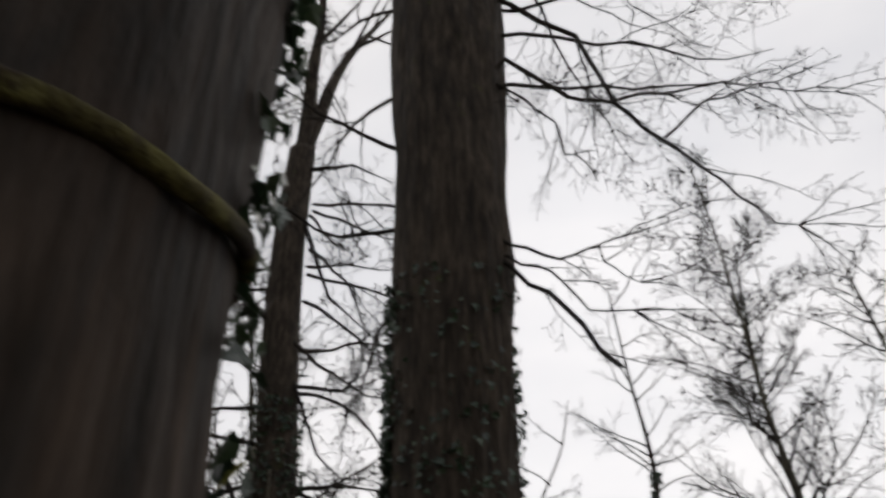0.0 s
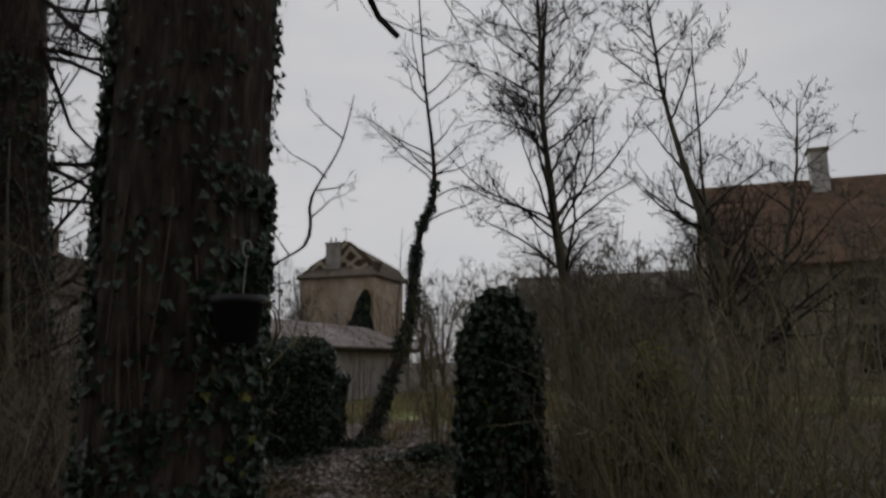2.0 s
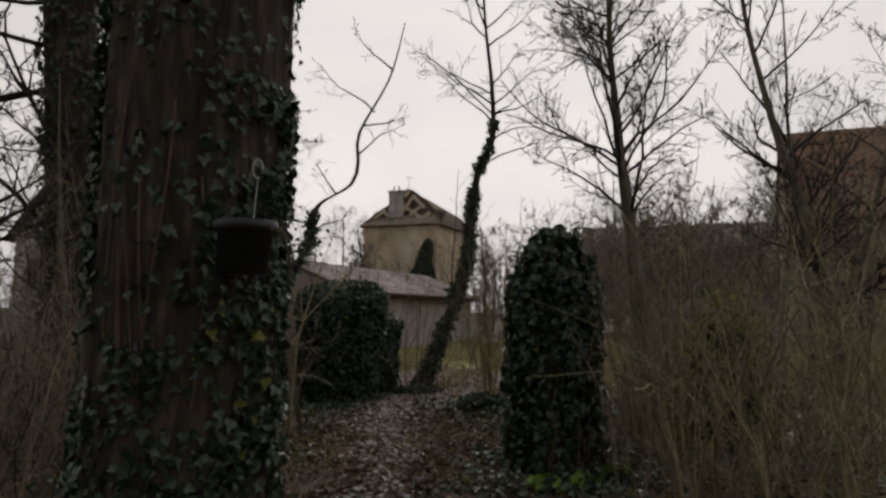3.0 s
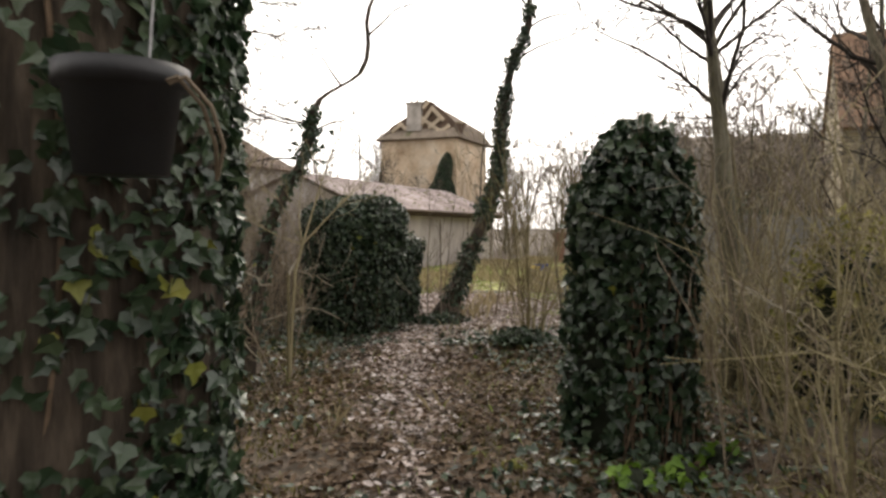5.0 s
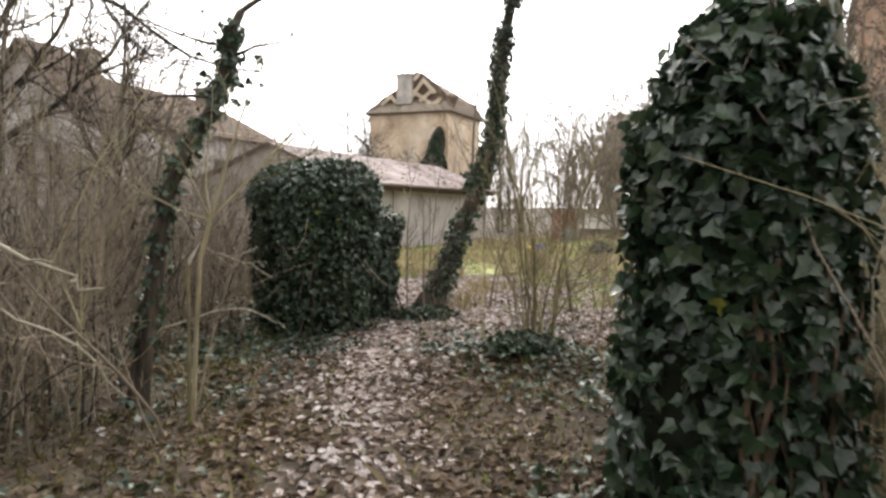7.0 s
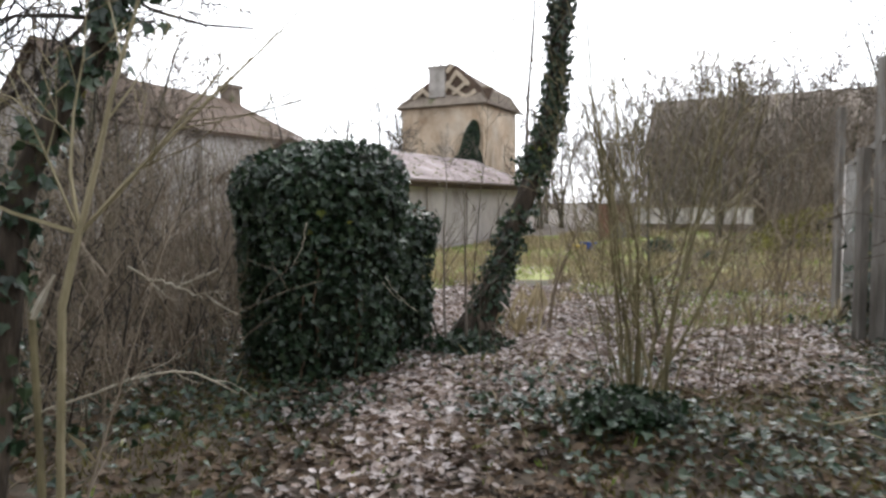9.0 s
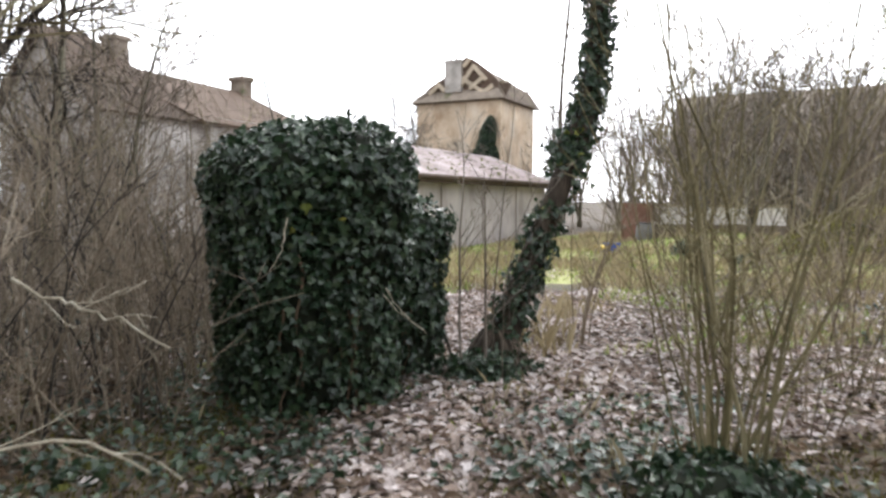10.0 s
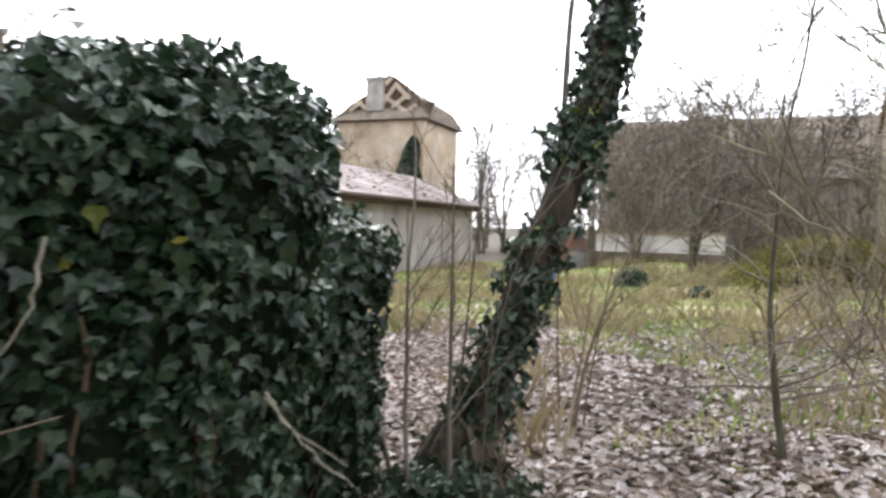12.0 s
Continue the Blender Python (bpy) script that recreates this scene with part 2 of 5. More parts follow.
# ---- building blocks ----
class Shape:
    """Vertices and faces that become one mesh."""

    def __init__(self):
        self.v, self.f = [], []

    def add(self, verts, faces):
        k = len(self.v)
        self.v.extend(tuple(p) for p in verts)
        self.f.extend(tuple(i + k for i in f) for f in faces)

    def box(self, a, b, m=None):
        (x0, y0, z0), (x1, y1, z1) = a, b
        p = [Vector((x, y, z)) for x in (x0, x1) for y in (y0, y1) for z in (z0, z1)]
        if m:
            p = [m @ q for q in p]
        self.add(p, [(0, 1, 3, 2), (4, 6, 7, 5), (0, 4, 5, 1), (2, 3, 7, 6), (0, 2, 6, 4), (1, 5, 7, 3)])
        return self

    def beam(self, a, b, w, d):
        a, b = Vector(a), Vector(b)
        t = (b - a).normalized()
        s = t.cross(Vector((0, 0, 1)))
        s = s.normalized() if s.length > 0.01 else Vector((1, 0, 0))
        u = s.cross(t)
        p = [q + s * i * w / 2 + u * j * d / 2 for q in (a, b) for i, j in ((-1, -1), (1, -1), (1, 1), (-1, 1))]
        self.add(p, [(3, 2, 1, 0), (4, 5, 6, 7), (0, 1, 5, 4), (1, 2, 6, 5), (2, 3, 7, 6), (3, 0, 4, 7)])
        return self

    def tube(self, pts, radii, n=5, rough=0.0, rnd=random):
        k = len(self.v)
        side = None
        for i, p in enumerate(pts):
            t = Vector(pts[min(i + 1, len(pts) - 1)]) - Vector(pts[max(i - 1, 0)])
            t.normalize()
            if side is None:
                side = t.orthogonal().normalized()
            side = side - t * side.dot(t)
            side = side.normalized() if side.length > 1e-4 else t.orthogonal().normalized()
            up = t.cross(side)
            for j in range(n):
                a = 2 * math.pi * j / n
                r = radii[i] * (1 + rough * rnd.uniform(-1, 1))
                self.v.append(tuple(Vector(p) + (side * math.cos(a) + up * math.sin(a)) * r))
        for i in range(len(pts) - 1):
            for j in range(n):
                a, b = k + i * n + j, k + i * n + (j + 1) % n
                self.f.append((a, b, b + n, a + n))
        e = k + (len(pts) - 1) * n
        self.f.append(tuple(range(e, e + n)))
        self.f.append(tuple(range(k + n - 1, k - 1, -1)))
        return self

    def mesh(self, name, mat, smooth=False):
        me = bpy.data.meshes.new(name)
        me.from_pydata(self.v, [], self.f)
        me.materials.append(mat)
        if smooth:
            me.polygons.foreach_set("use_smooth", [True] * len(me.polygons))
        me.update()
        return me


def part(name, shape, mat, parent=None, label="", smooth=False):
    ob = new(name, shape.mesh(name, mat, smooth) if isinstance(shape, Shape) else shape)
    ob.parent = parent
    if label:
        ob["label"] = label
    return ob


def thing(name, label, category, at=(0, 0, 0), turn=0.0, group="", kind=""):
    ob = new(name)
    ob.matrix_world = pose(*at, 0, 0, turn)
    return tagged(ob, label, category, group, kind)


def ground_z(x, y):
    z = -0.02 * min(max(y, -5), 13) - 0.012 * max(0, min(y, 60) - 13) + 0.006 * max(0, min(y, 120) - 60)
    near = max(0.0, 1 - math.hypot(x, y - 10) / 60)
    z += near * 0.07 * noise.noise((x * 0.5, y * 0.5, 0)) + near * 0.03 * noise.noise((x * 1.7, y * 1.7, 3))
    z += 0.16 * math.exp(-((x - 3.35) ** 2 + (y - 11.45) ** 2) / 0.35)
    z += 0.55 * math.exp(-((x - 14) ** 2 / 16 + (y - 31) ** 2 / 4))
    z += 0.12 * math.exp(-((x - 5.2) ** 2 / 1.5 + (y - 8.2) ** 2 / 3))
    return z


def wander(rnd, start, way, length, steps, wobble, lift=0.0):
    """A crooked line of points."""
    p, d = Vector(start), Vector(way).normalized()
    out = [p.copy()]
    for _ in range(steps):
        d = (d + Vector((rnd.gauss(0, wobble), rnd.gauss(0, wobble), rnd.gauss(0, wobble) + lift))).normalized()
        p = p + d * (length / steps)
        out.append(p.copy())
    return out


def limb(shape, rnd, start, way, length, radius, level, kids=(6, 4), wobble=0.12, lift=0.02, spread=0.8, sides=5, thin=0.003, first=0.25, kid_len=0.5):
    """A branch with its twigs, recursively."""
    steps = max(3, min(9, int(length * 3) + 2)) if level else 3
    pts = wander(rnd, start, way, length, steps, wobble, lift)
    radii = [max(thin, radius * (1 - 0.8 * i / steps)) for i in range(steps + 1)]
    shape.tube(pts, radii, sides if radius > 0.012 else 3)
    if level <= 0:
        return pts
    for _ in range(kids[0]):
        t = rnd.uniform(first, 0.98)
        i = min(int(t * steps), steps - 1)
        p = pts[i].lerp(pts[i + 1], t * steps - i)
        d = (pts[i + 1] - pts[i]).normalized()
        s = d.orthogonal().normalized()
        s.rotate(Matrix.Rotation(rnd.uniform(0, 6.28), 3, d))
        limb(shape, rnd, p, d * (1 - spread * 0.5) + s * spread, length * kid_len * rnd.uniform(0.5, 1.1) * (1.15 - 0.6 * t), max(thin, radii[i] * 0.5), level - 1, kids[1:] or (3,), wobble * 1.2, lift, spread, sides, thin, 0.15, kid_len)
    return pts


# outlines of leaves, in the leaf's own plane: x across, y to the tip, z the fold
IVY_OUT = [(0, -0.38, 0), (0.3, -0.42, 0.06), (0.5, -0.08, 0.1), (0.25, 0.08, 0.05), (0, 0.6, -0.06), (-0.25, 0.08, 0.05), (-0.5, -0.08, 0.1), (-0.3, -0.42, 0.06)]
DEAD_OUT = [(0, -0.55, 0.02), (0.3, -0.2, 0.12), (0.3, 0.2, 0.16), (0, 0.6, 0.05), (-0.3, 0.2, 0.1), (-0.3, -0.2, 0.14)]


def leaf_faces(n):
    return [(0, i, i + 1) if i + 1 < n else (0, i, 1) for i in range(1, n)]


def leaf_matrix(rnd, at, normal, size, hang=0.8, loose=0.45):
    """A leaf that faces along normal with its tip hanging down."""
    nz = (Vector(normal).normalized() + Vector((rnd.gauss(0, loose), rnd.gauss(0, loose), rnd.gauss(0, loose)))).normalized()
    tip = Vector((rnd.gauss(0, 0.6), rnd.gauss(0, 0.6), -hang + rnd.gauss(0, 0.4)))
    ty = tip - nz * tip.dot(nz)
    ty = ty.normalized() if ty.length > 0.05 else nz.orthogonal().normalized()
    tx = ty.cross(nz)
    m = Matrix((tx, ty, nz)).transposed() * size
    m = m.to_4x4()
    m.translation = at
    return m


def put_leaf(shape, m, outline=IVY_OUT):
    c = [m @ Vector((0, -0.05, -0.04))] + [m @ Vector(p) for p in outline]
    n = len(c)
    shape.add(c, [(0, i, i + 1 if i + 1 < n else 1) for i in range(1, n)])


def leaf_mesh(name, outline, mat):
    s = Shape()
    put_leaf(s, Matrix.Identity(4), outline)
    return s.mesh(name, mat)


IVY_MESH = leaf_mesh("ivy_leaf", IVY_OUT, IVY)
IVY_YELLOW_MESH = leaf_mesh("ivy_leaf_yellowed", IVY_OUT, IVY_YELLOW)


def ivy(parent, spots, rnd, size, near, singles=300, loose=0.45, yellow=0.02):
    """Leaves at (place, normal): the singles nearest to a point of the plan as parts, the rest joined."""
    spots = sorted(spots, key=lambda s: (s[0] - Vector(near)).length)
    rest = Shape()
    for i, (p, n) in enumerate(spots):
        m = leaf_matrix(rnd, p, n, size * rnd.uniform(0.6, 1.3), loose=loose)
        if i < singles:
            part("ivy_leaf", IVY_YELLOW_MESH if rnd.random() < yellow else IVY_MESH, None, parent).matrix_basis = m
        else:
            put_leaf(rest, m)
    if rest.v:
        tagged(part("ivy_foliage", rest, IVY, parent), kind="stuff")


def trunk_shape(line, radii, n=20, ridges=0.06, seed=0, per=14):
    """A trunk along a few points, with bark ridges; returns the shape and a function giving (place, normal) on it."""
    pts, rr = [], []
    for i in range(len(line) - 1):
        k = max(1, int(per * (Vector(line[i + 1]) - Vector(line[i])).length / 2))
        for j in range(k):
            t = j / k
            a, b = Vector(line[max(i - 1, 0)]), Vector(line[i])
            c, d = Vector(line[i + 1]), Vector(line[min(i + 2, len(line) - 1)])
            pts.append(0.5 * ((2 * b) + (c - a) * t + (2 * a - 5 * b + 4 * c - d) * t * t + (3 * b - a - 3 * c + d) * t ** 3))
            rr.append(radii[i] + (radii[i + 1] - radii[i]) * t)
    pts.append(Vector(line[-1]))
    rr.append(radii[-1])
    s = Shape()
    for i, p in enumerate(pts):
        for j in range(n):
            a = 2 * math.pi * j / n
            r = rr[i] * (1 + ridges * (noise.noise((math.cos(a) * 7 + seed, math.sin(a) * 7, p.z * 0.8)) + 0.5 * noise.noise((math.cos(a) * 14, math.sin(a) * 14 + seed, p.z * 1.6)) + 0.8 * noise.noise((math.cos(a) * 1.3, math.sin(a) * 1.3 + seed, p.z * 0.9))))
            s.v.append((p.x + r * math.cos(a), p.y + r * math.sin(a), p.z))
    for i in range(len(pts) - 1):
        for j in range(n):
            a, b = i * n + j, i * n + (j + 1) % n
            s.f.append((a, b, b + n, a + n))
    s.f.append(tuple(range(len(s.v) - n, len(s.v))))

    def skin(rnd, z0, z1, out=0.03):
        z = rnd.uniform(z0, z1)
        i = min(range(len(pts)), key=lambda q: abs(pts[q].z - z))
        a = rnd.uniform(0, 2 * math.pi)
        d = Vector((math.cos(a), math.sin(a), 0))
        return Vector((pts[i].x, pts[i].y, z)) + d * (rr[i] + rnd.uniform(0, out)), d + Vector((0, 0, 0.25))

    return s, skin, pts, rr


# ---- ground ----
def build_ground():
    def steps(lo, hi, mid, fine):
        out, p, s = [mid], mid, fine
        while p < hi:
            s = fine if p < mid + 10 else s * 1.12
            p += s
            out.append(p)
        p, s = mid, fine
        while p > lo:
            s = fine if p > mid - 10 else s * 1.12
            p -= s
            out.append(p)
        return sorted(out)
    xs, ys = steps(-1500, 1500, 2, 0.16), steps(-1500, 1500, 9, 0.16)
    s = Shape()
    s.v = [(x, y, ground_z(x, y)) for y in ys for x in xs]
    w = len(xs)
    s.f = [(j * w + i, j * w + i + 1, j * w + w + i + 1, j * w + w + i) for j in range(len(ys) - 1) for i in range(w - 1)]
    tagged(part("ground", s, SOIL, smooth=True), "dark woodland soil under dead leaves and moss", "ground", kind="structure")


build_ground()


def build_lawn():
    """The turf of the garden beyond the wood's edge, just above the soil."""
    s, ids = Shape(), {}
    nx, ny, d = 70, 90, 0.4
    for j in range(ny):
        for i in range(nx):
            x, y = 1 + i * d, 17 + j * d
            out = (x - 10.4) * 0.839 - (y - 42.6) * 0.545 < 0.1 or y < 21.5 - 0.12 * x + 2.5 * noise.noise((x * 0.4, y * 0.2, 6))
            s.v.append((x, y, ground_z(x, y) + (0.012 if not out else -0.05)))
    s.f = [(j * nx + i, j * nx + i + 1, j * nx + nx + i + 1, j * nx + nx + i) for j in range(ny - 1) for i in range(nx - 1)]
    tagged(part("lawn", s, LAWN, smooth=True), "patchy mossy garden lawn", "lawn", kind="structure")


build_lawn()

# ---- far buildings ----
A33 = radians(33)
ALONG, ACROSS = Vector((math.sin(A33), math.cos(A33), 0)), Vector((math.cos(A33), -math.sin(A33), 0))


def frame_at(x, y, z=0.0):
    """Local axes of the buildings: x across, y along, z up."""
    m = Matrix((ACROSS, ALONG, Vector((0, 0, 1)))).transposed().to_4x4()
    m.translation = (x, y, z)
    return m


def slab(shape, corners, thick):
    """A roof slope with thickness from its four corners."""
    c = [Vector(p) for p in corners]
    n = (c[1] - c[0]).cross(c[2] - c[0]).normalized() * thick
    k = len(c)
    shape.add([*c, *[p - n for p in c]], [tuple(range(k)), tuple(range(2 * k - 1, k - 1, -1)), *[(i, i + k, (i + 1) % k + k, (i + 1) % k) for i in range(k)]])
    return shape


def slope(b, mat, corners, thick=0.15):
    part("roof_slope", slab(Shape(), corners, thick), mat, b)


def walls(b, mat, boxes):
    for a, c in boxes:
        part("wall", Shape().box(a, c), mat, b)


def build_tower():
    b = thing("tower_house", "ochre plastered tower house with a half-stripped tiled roof", "house")
    b.matrix_world = frame_at(11.3, 60.6, -1.3)
    W = 7.2
    walls(b, PLASTER, (((-W, 0, 0), (0, 0.4, 10.4)), ((-0.4, 0.4, 0), (0, W, 10.4)), ((-W, W - 0.4, 0), (-0.4, W, 10.4)), ((-W, 0.4, 0), (-W + 0.4, W - 0.4, 10.4))))
    part("cornice", Shape().box((-W - 0.25, -0.25, 10.15), (0.25, 0, 10.45)).box((0, 0, 10.15), (0.25, W + 0.2, 10.45)), TILE_MOSS, b)
    z0, k = 10.35, 57.6
    low = 0.87

    def at(px, pz, y):
        return (px / k - W, y, z0 + low * pz / k)
    roof = part("roof", Shape(), TILE, b)
    out = [(-8, 0), (50, 72), (150, 130), (240, 215), (275, 200), (350, 135), (405, 72), (455, 70), (425, 0)]
    g = Shape()
    n = len(out)
    g.add([*[at(x, z, 0.25) for x, z in out], *[at(x, z, 0.5) for x, z in out]], [tuple(range(n)), tuple(range(2 * n - 1, n - 1, -1)), *[(i, i + n, (i + 1) % n + n, (i + 1) % n) for i in range(n)]])
    part("tiled_gable", g, TILE, roof)
    slope(roof, TILE_MOSS, [(0.45, -0.35, z0 - 0.15), (0.45, W + 0.4, z0 - 0.15), (-0.3, W - 0.3, z0 + 1.2), (-0.3, 0.3, z0 + 1.2)], 0.15)
    slope(roof, TILE_MOSS, [(-0.3, 0.3, z0 + 1.2), (-0.3, W - 0.3, z0 + 1.2), (-2.9, W - 2.0, z0 + 2.85), (-2.9, 0.4, z0 + 3.1)], 0.15)
    slope(roof, TILE_MOSS, [(-W - 0.35, W + 0.4, z0 - 0.1), (-W - 0.35, -0.35, z0 - 0.1), (-4.6, 0.4, z0 + 1.9), (-4.6, W - 2.0, z0 + 1.9)], 0.15)
    slope(roof, TILE_MOSS, [(-W - 0.35, -0.4, z0 - 0.1), (0.45, -0.4, z0 - 0.1), (-0.3, 0.22, z0 + 0.75), (-W + 0.5, 0.22, z0 + 0.75)], 0.12)
    for i, (xa, za, xb, zb) in enumerate(((195, 35, 285, 170), (222, 112, 340, 20), (262, 50, 330, 108), (322, 22, 375, 62), (232, 165, 262, 200), (60, 40, 105, 78), (100, 95, 140, 50), (280, 165, 345, 90))):
        part("rafter", Shape().beam(at(xa, za, 0.12 - 0.012 * i), at(xb, zb, 0.12 - 0.012 * i), 0.12, 0.3), TIMBER, roof, "pale exposed rafter")
    part("dormer_stub", Shape().box((-0.35, 0.4, z0 + 0.7), (0.25, 1.2, z0 + 1.25)), STONE, roof)
    chim = part("chimney", Shape().box((-4.7, -0.05, z0 + 0.6), (-3.3, 0.9, z0 + 3.0)).box((-4.78, -0.12, z0 + 2.88), (-3.22, 0.97, z0 + 3.06)), WALL_GREY, b)
    for x in (-4.4, -3.9):
        part("chimney_pot", Shape().tube([(x, 0.4, z0 + 3.06), (x, 0.4, z0 + 3.55)], [0.08, 0.06], 8), BRICK, chim)
    part("antenna", Shape().tube([(-3.2, 1.0, 13.1), (-3.2, 1.0, 15.0)], [0.03, 0.02], 4).beam((-3.6, 1.0, 14.7), (-2.8, 1.0, 14.7), 0.03, 0.03), METAL, b)
    part("doorway", Shape().box((-0.1, 0.1, 3.6), (0.03, 1.6, 5.3)), WHITE, b, "small whitewashed opening low on the wall")
    rnd = random.Random(8)
    leaves = Shape()
    for _ in range(2600):
        t = rnd.random()
        w = 1.35 * (1 - t) ** 0.6 * (1 + 0.15 * math.sin(t * 9))
        p = Vector((-1.45 + rnd.uniform(-w, w) + 0.75 * t, -0.08 - rnd.uniform(0, 0.25), 4.7 + 4.2 * t))
        put_leaf(leaves, leaf_matrix(rnd, p, (0, -1, 0.3), 0.22))
    tagged(part("climbing_ivy", leaves, IVY, b, "ivy patch climbing the wall"), kind="stuff")


def build_shed():
    b = thing("long_shed", "long low shed with grey rendered wall and mossy pinkish sheet roof", "shed")
    b.matrix_world = frame_at(10.15, 42.2, -0.7)
    L, h = 15.0, 2.75
    walls(b, CONCRETE, (((-0.3, -L, 0), (0, 0, h)), ((-6, -0.3, 0), (-0.3, 0, h)), ((-6.3, -L, 0), (-6, 0, h)), ((-6, -L, 0), (-0.3, -L + 0.3, h))))
    for i in range(5):
        y = -0.2 - i * 3.6
        part("pilaster", Shape().box((0, y - 0.1, 0), (0.08, y + 0.1, h)), CONCRETE, b)
    roof = Shape()
    n = 150
    for side in (1, -1):
        lo, hi = (0.45, -3.0) if side > 0 else (-6.6, -3.0)
        top, bot = h + 1.45, h + 0.05
        k = len(roof.v)
        for i in range(n + 1):
            y = 0.4 - (L + 0.6) * i / n
            w = 0.03 * math.sin(i * 2.1)
            for x, z in ((lo, bot), (hi, top)):
                roof.v.append((x, y, z + w))
                roof.v.append((x, y, z + w - 0.05))
        for i in range(n):
            a, c = k + 4 * i, k + 4 * i + 4
            roof.f += [(a, a + 2, c + 2, c), (a + 1, c + 1, c + 3, a + 3), (a, c, c + 1, a + 1)]
    part("corrugated_roof", roof, SHEET, b)
    part("gable", Shape().box((-5.9, -0.2, h), (-0.4, -0.05, h + 0.4)).box((-4.6, -0.2, h + 0.4), (-1.6, -0.05, h + 0.9)), CONCRETE, b)
    g = Shape()
    g.add([(-6.2, -L, h), (-0.1, -L, h), (-3.1, -L, h + 1.38), (-6.2, -L + 0.25, h), (-0.1, -L + 0.25, h), (-3.1, -L + 0.25, h + 1.38)], [(0, 1, 2), (5, 4, 3), (0, 3, 4, 1), (1, 4, 5, 2), (2, 5, 3, 0)])
    part("gable", g, CONCRETE, b)
    part("gutter", Shape().tube([(0.5, -L, h + 0.0), (0.5, 0.3, h + 0.0)], [0.08, 0.08], 8), TILE, b, "dark rusty gutter")
    part("fascia", Shape().box((0.3, -L, h - 0.2), (0.4, 0.35, h + 0.03)), TILE, b, "dark weathered fascia board")
    rnd = random.Random(5)
    m = Shape()
    for _ in range(260):
        x, y = rnd.uniform(-2.8, 0.3), rnd.uniform(-L, 0)
        z = h + 0.08 + 1.4 * (0.45 - x) / 3.45
        r = rnd.uniform(0.03, 0.11)
        m.add([(x - r, y, z), (x, y - r, z), (x + r, y, z), (x, y + r, z), (x, y, z + r * 0.5)], [(0, 1, 4), (1, 2, 4), (2, 3, 4), (3, 0, 4)])
    tagged(part("roof_moss", m, MOSS, b), kind="stuff")


def window(b, x, y, z, w, h, face, shutter=None):
    """A window in a wall that faces along -y ("y") or +x ("x") of its building."""
    q = new("window")
    q.parent = b
    q.matrix_basis = pose(x, y, z, 0, 0, 0 if face == "y" else 90)
    part("pane", Shape().box((-w / 2, -0.03, 0), (w / 2, 0.0, h)), DARK, q)
    fr = Shape()
    for a, c in (((-w / 2, 0), (-w / 2 + 0.07, h)), ((w / 2 - 0.07, 0), (w / 2, h)), ((-w / 2, 0), (w / 2, 0.07)), ((-w / 2, h - 0.07), (w / 2, h)), ((-0.03, 0), (0.03, h))):
        fr.box((a[0], -0.08, a[1]), (c[0], -0.03, c[1]))
    part("window_frame", fr, WOOD, q)
    part("window_sill", Shape().box((-w / 2 - 0.1, -0.18, -0.1), (w / 2 + 0.1, 0, 0)), STONE, q)


def build_left_house():
    b = thing("old_house", "weathered grey house with brown tiled hipped roof and brick chimneys", "house")
    b.matrix_world = frame_at(-7.8, 40.0, -0.45)
    # gabled wing towards the path, long hipped range behind it
    hw, e = 3.4, 5.6
    walls(b, WALL_GREY, (((-2 * hw, -2.5, 0), (0, 3, e)), ((-6, 3, 0), (0.4, 11, e))))
    gable = Shape()
    gable.add([(-2 * hw, -2.5, e), (0, -2.5, e), (-hw, -2.5, e + 3.3), (-2 * hw, -2.2, e), (0, -2.2, e), (-hw, -2.2, e + 3.3)], [(0, 1, 2), (5, 4, 3), (0, 3, 4, 1), (1, 4, 5, 2), (2, 5, 3, 0)])
    part("gable", gable, WALL_GREY, b)
    slope(b, TILE, [(0.45, -2.9, e - 0.3), (0.45, 3.5, e - 0.3), (-hw, -0.6, e + 3.45), (-hw, -2.9, e + 3.45)], 0.15)
    slope(b, TILE, [(-2 * hw - 0.45, 3.5, e - 0.3), (-2 * hw - 0.45, -2.9, e - 0.3), (-hw, -2.9, e + 3.45), (-hw, -0.6, e + 3.45)], 0.15)
    slope(b, TILE, [(0.45, 3.5, e - 0.3), (-2 * hw - 0.45, 3.5, e - 0.3), (-hw, -0.6, e + 3.45)], 0.15)
    slope(b, TILE, [(0.8, 2.4, e - 0.3), (0.8, 11.4, e - 0.3), (-2.8, 8.2, e + 2.1), (-2.8, -1.6, e + 2.3)], 0.15)
    slope(b, TILE, [(-6.4, 11.4, e - 0.3), (-6.4, 2.4, e - 0.3), (-2.8, -1.6, e + 2.3), (-2.8, 8.2, e + 2.1)], 0.15)
    slope(b, TILE, [(0.8, 11.4, e - 0.3), (-6.4, 11.4, e - 0.3), (-2.8, 8.2, e + 2.15)], 0.15)
    for y, top in ((0.5, 3.5), (8.5, 2.9)):
        part("chimney", Shape().box((-3.3, y - 0.35, e + 1.4), (-2.4, y + 0.35, e + top)).box((-3.4, y - 0.45, e + top - 0.2), (-2.3, y + 0.45, e + top)), TILE_MOSS, b)
    window(b, -3.4, -2.5, 2.8, 1.0, 1.5, "y")
    window(b, -1.5, -2.5, 2.8, 0.9, 1.5, "y")
    window(b, -5.3, -2.5, 2.8, 0.9, 1.5, "y")
    window(b, 0.4, 6, 2.6, 1.0, 1.5, "x")
    window(b, 0.4, 9, 2.6, 1.0, 1.5, "x")


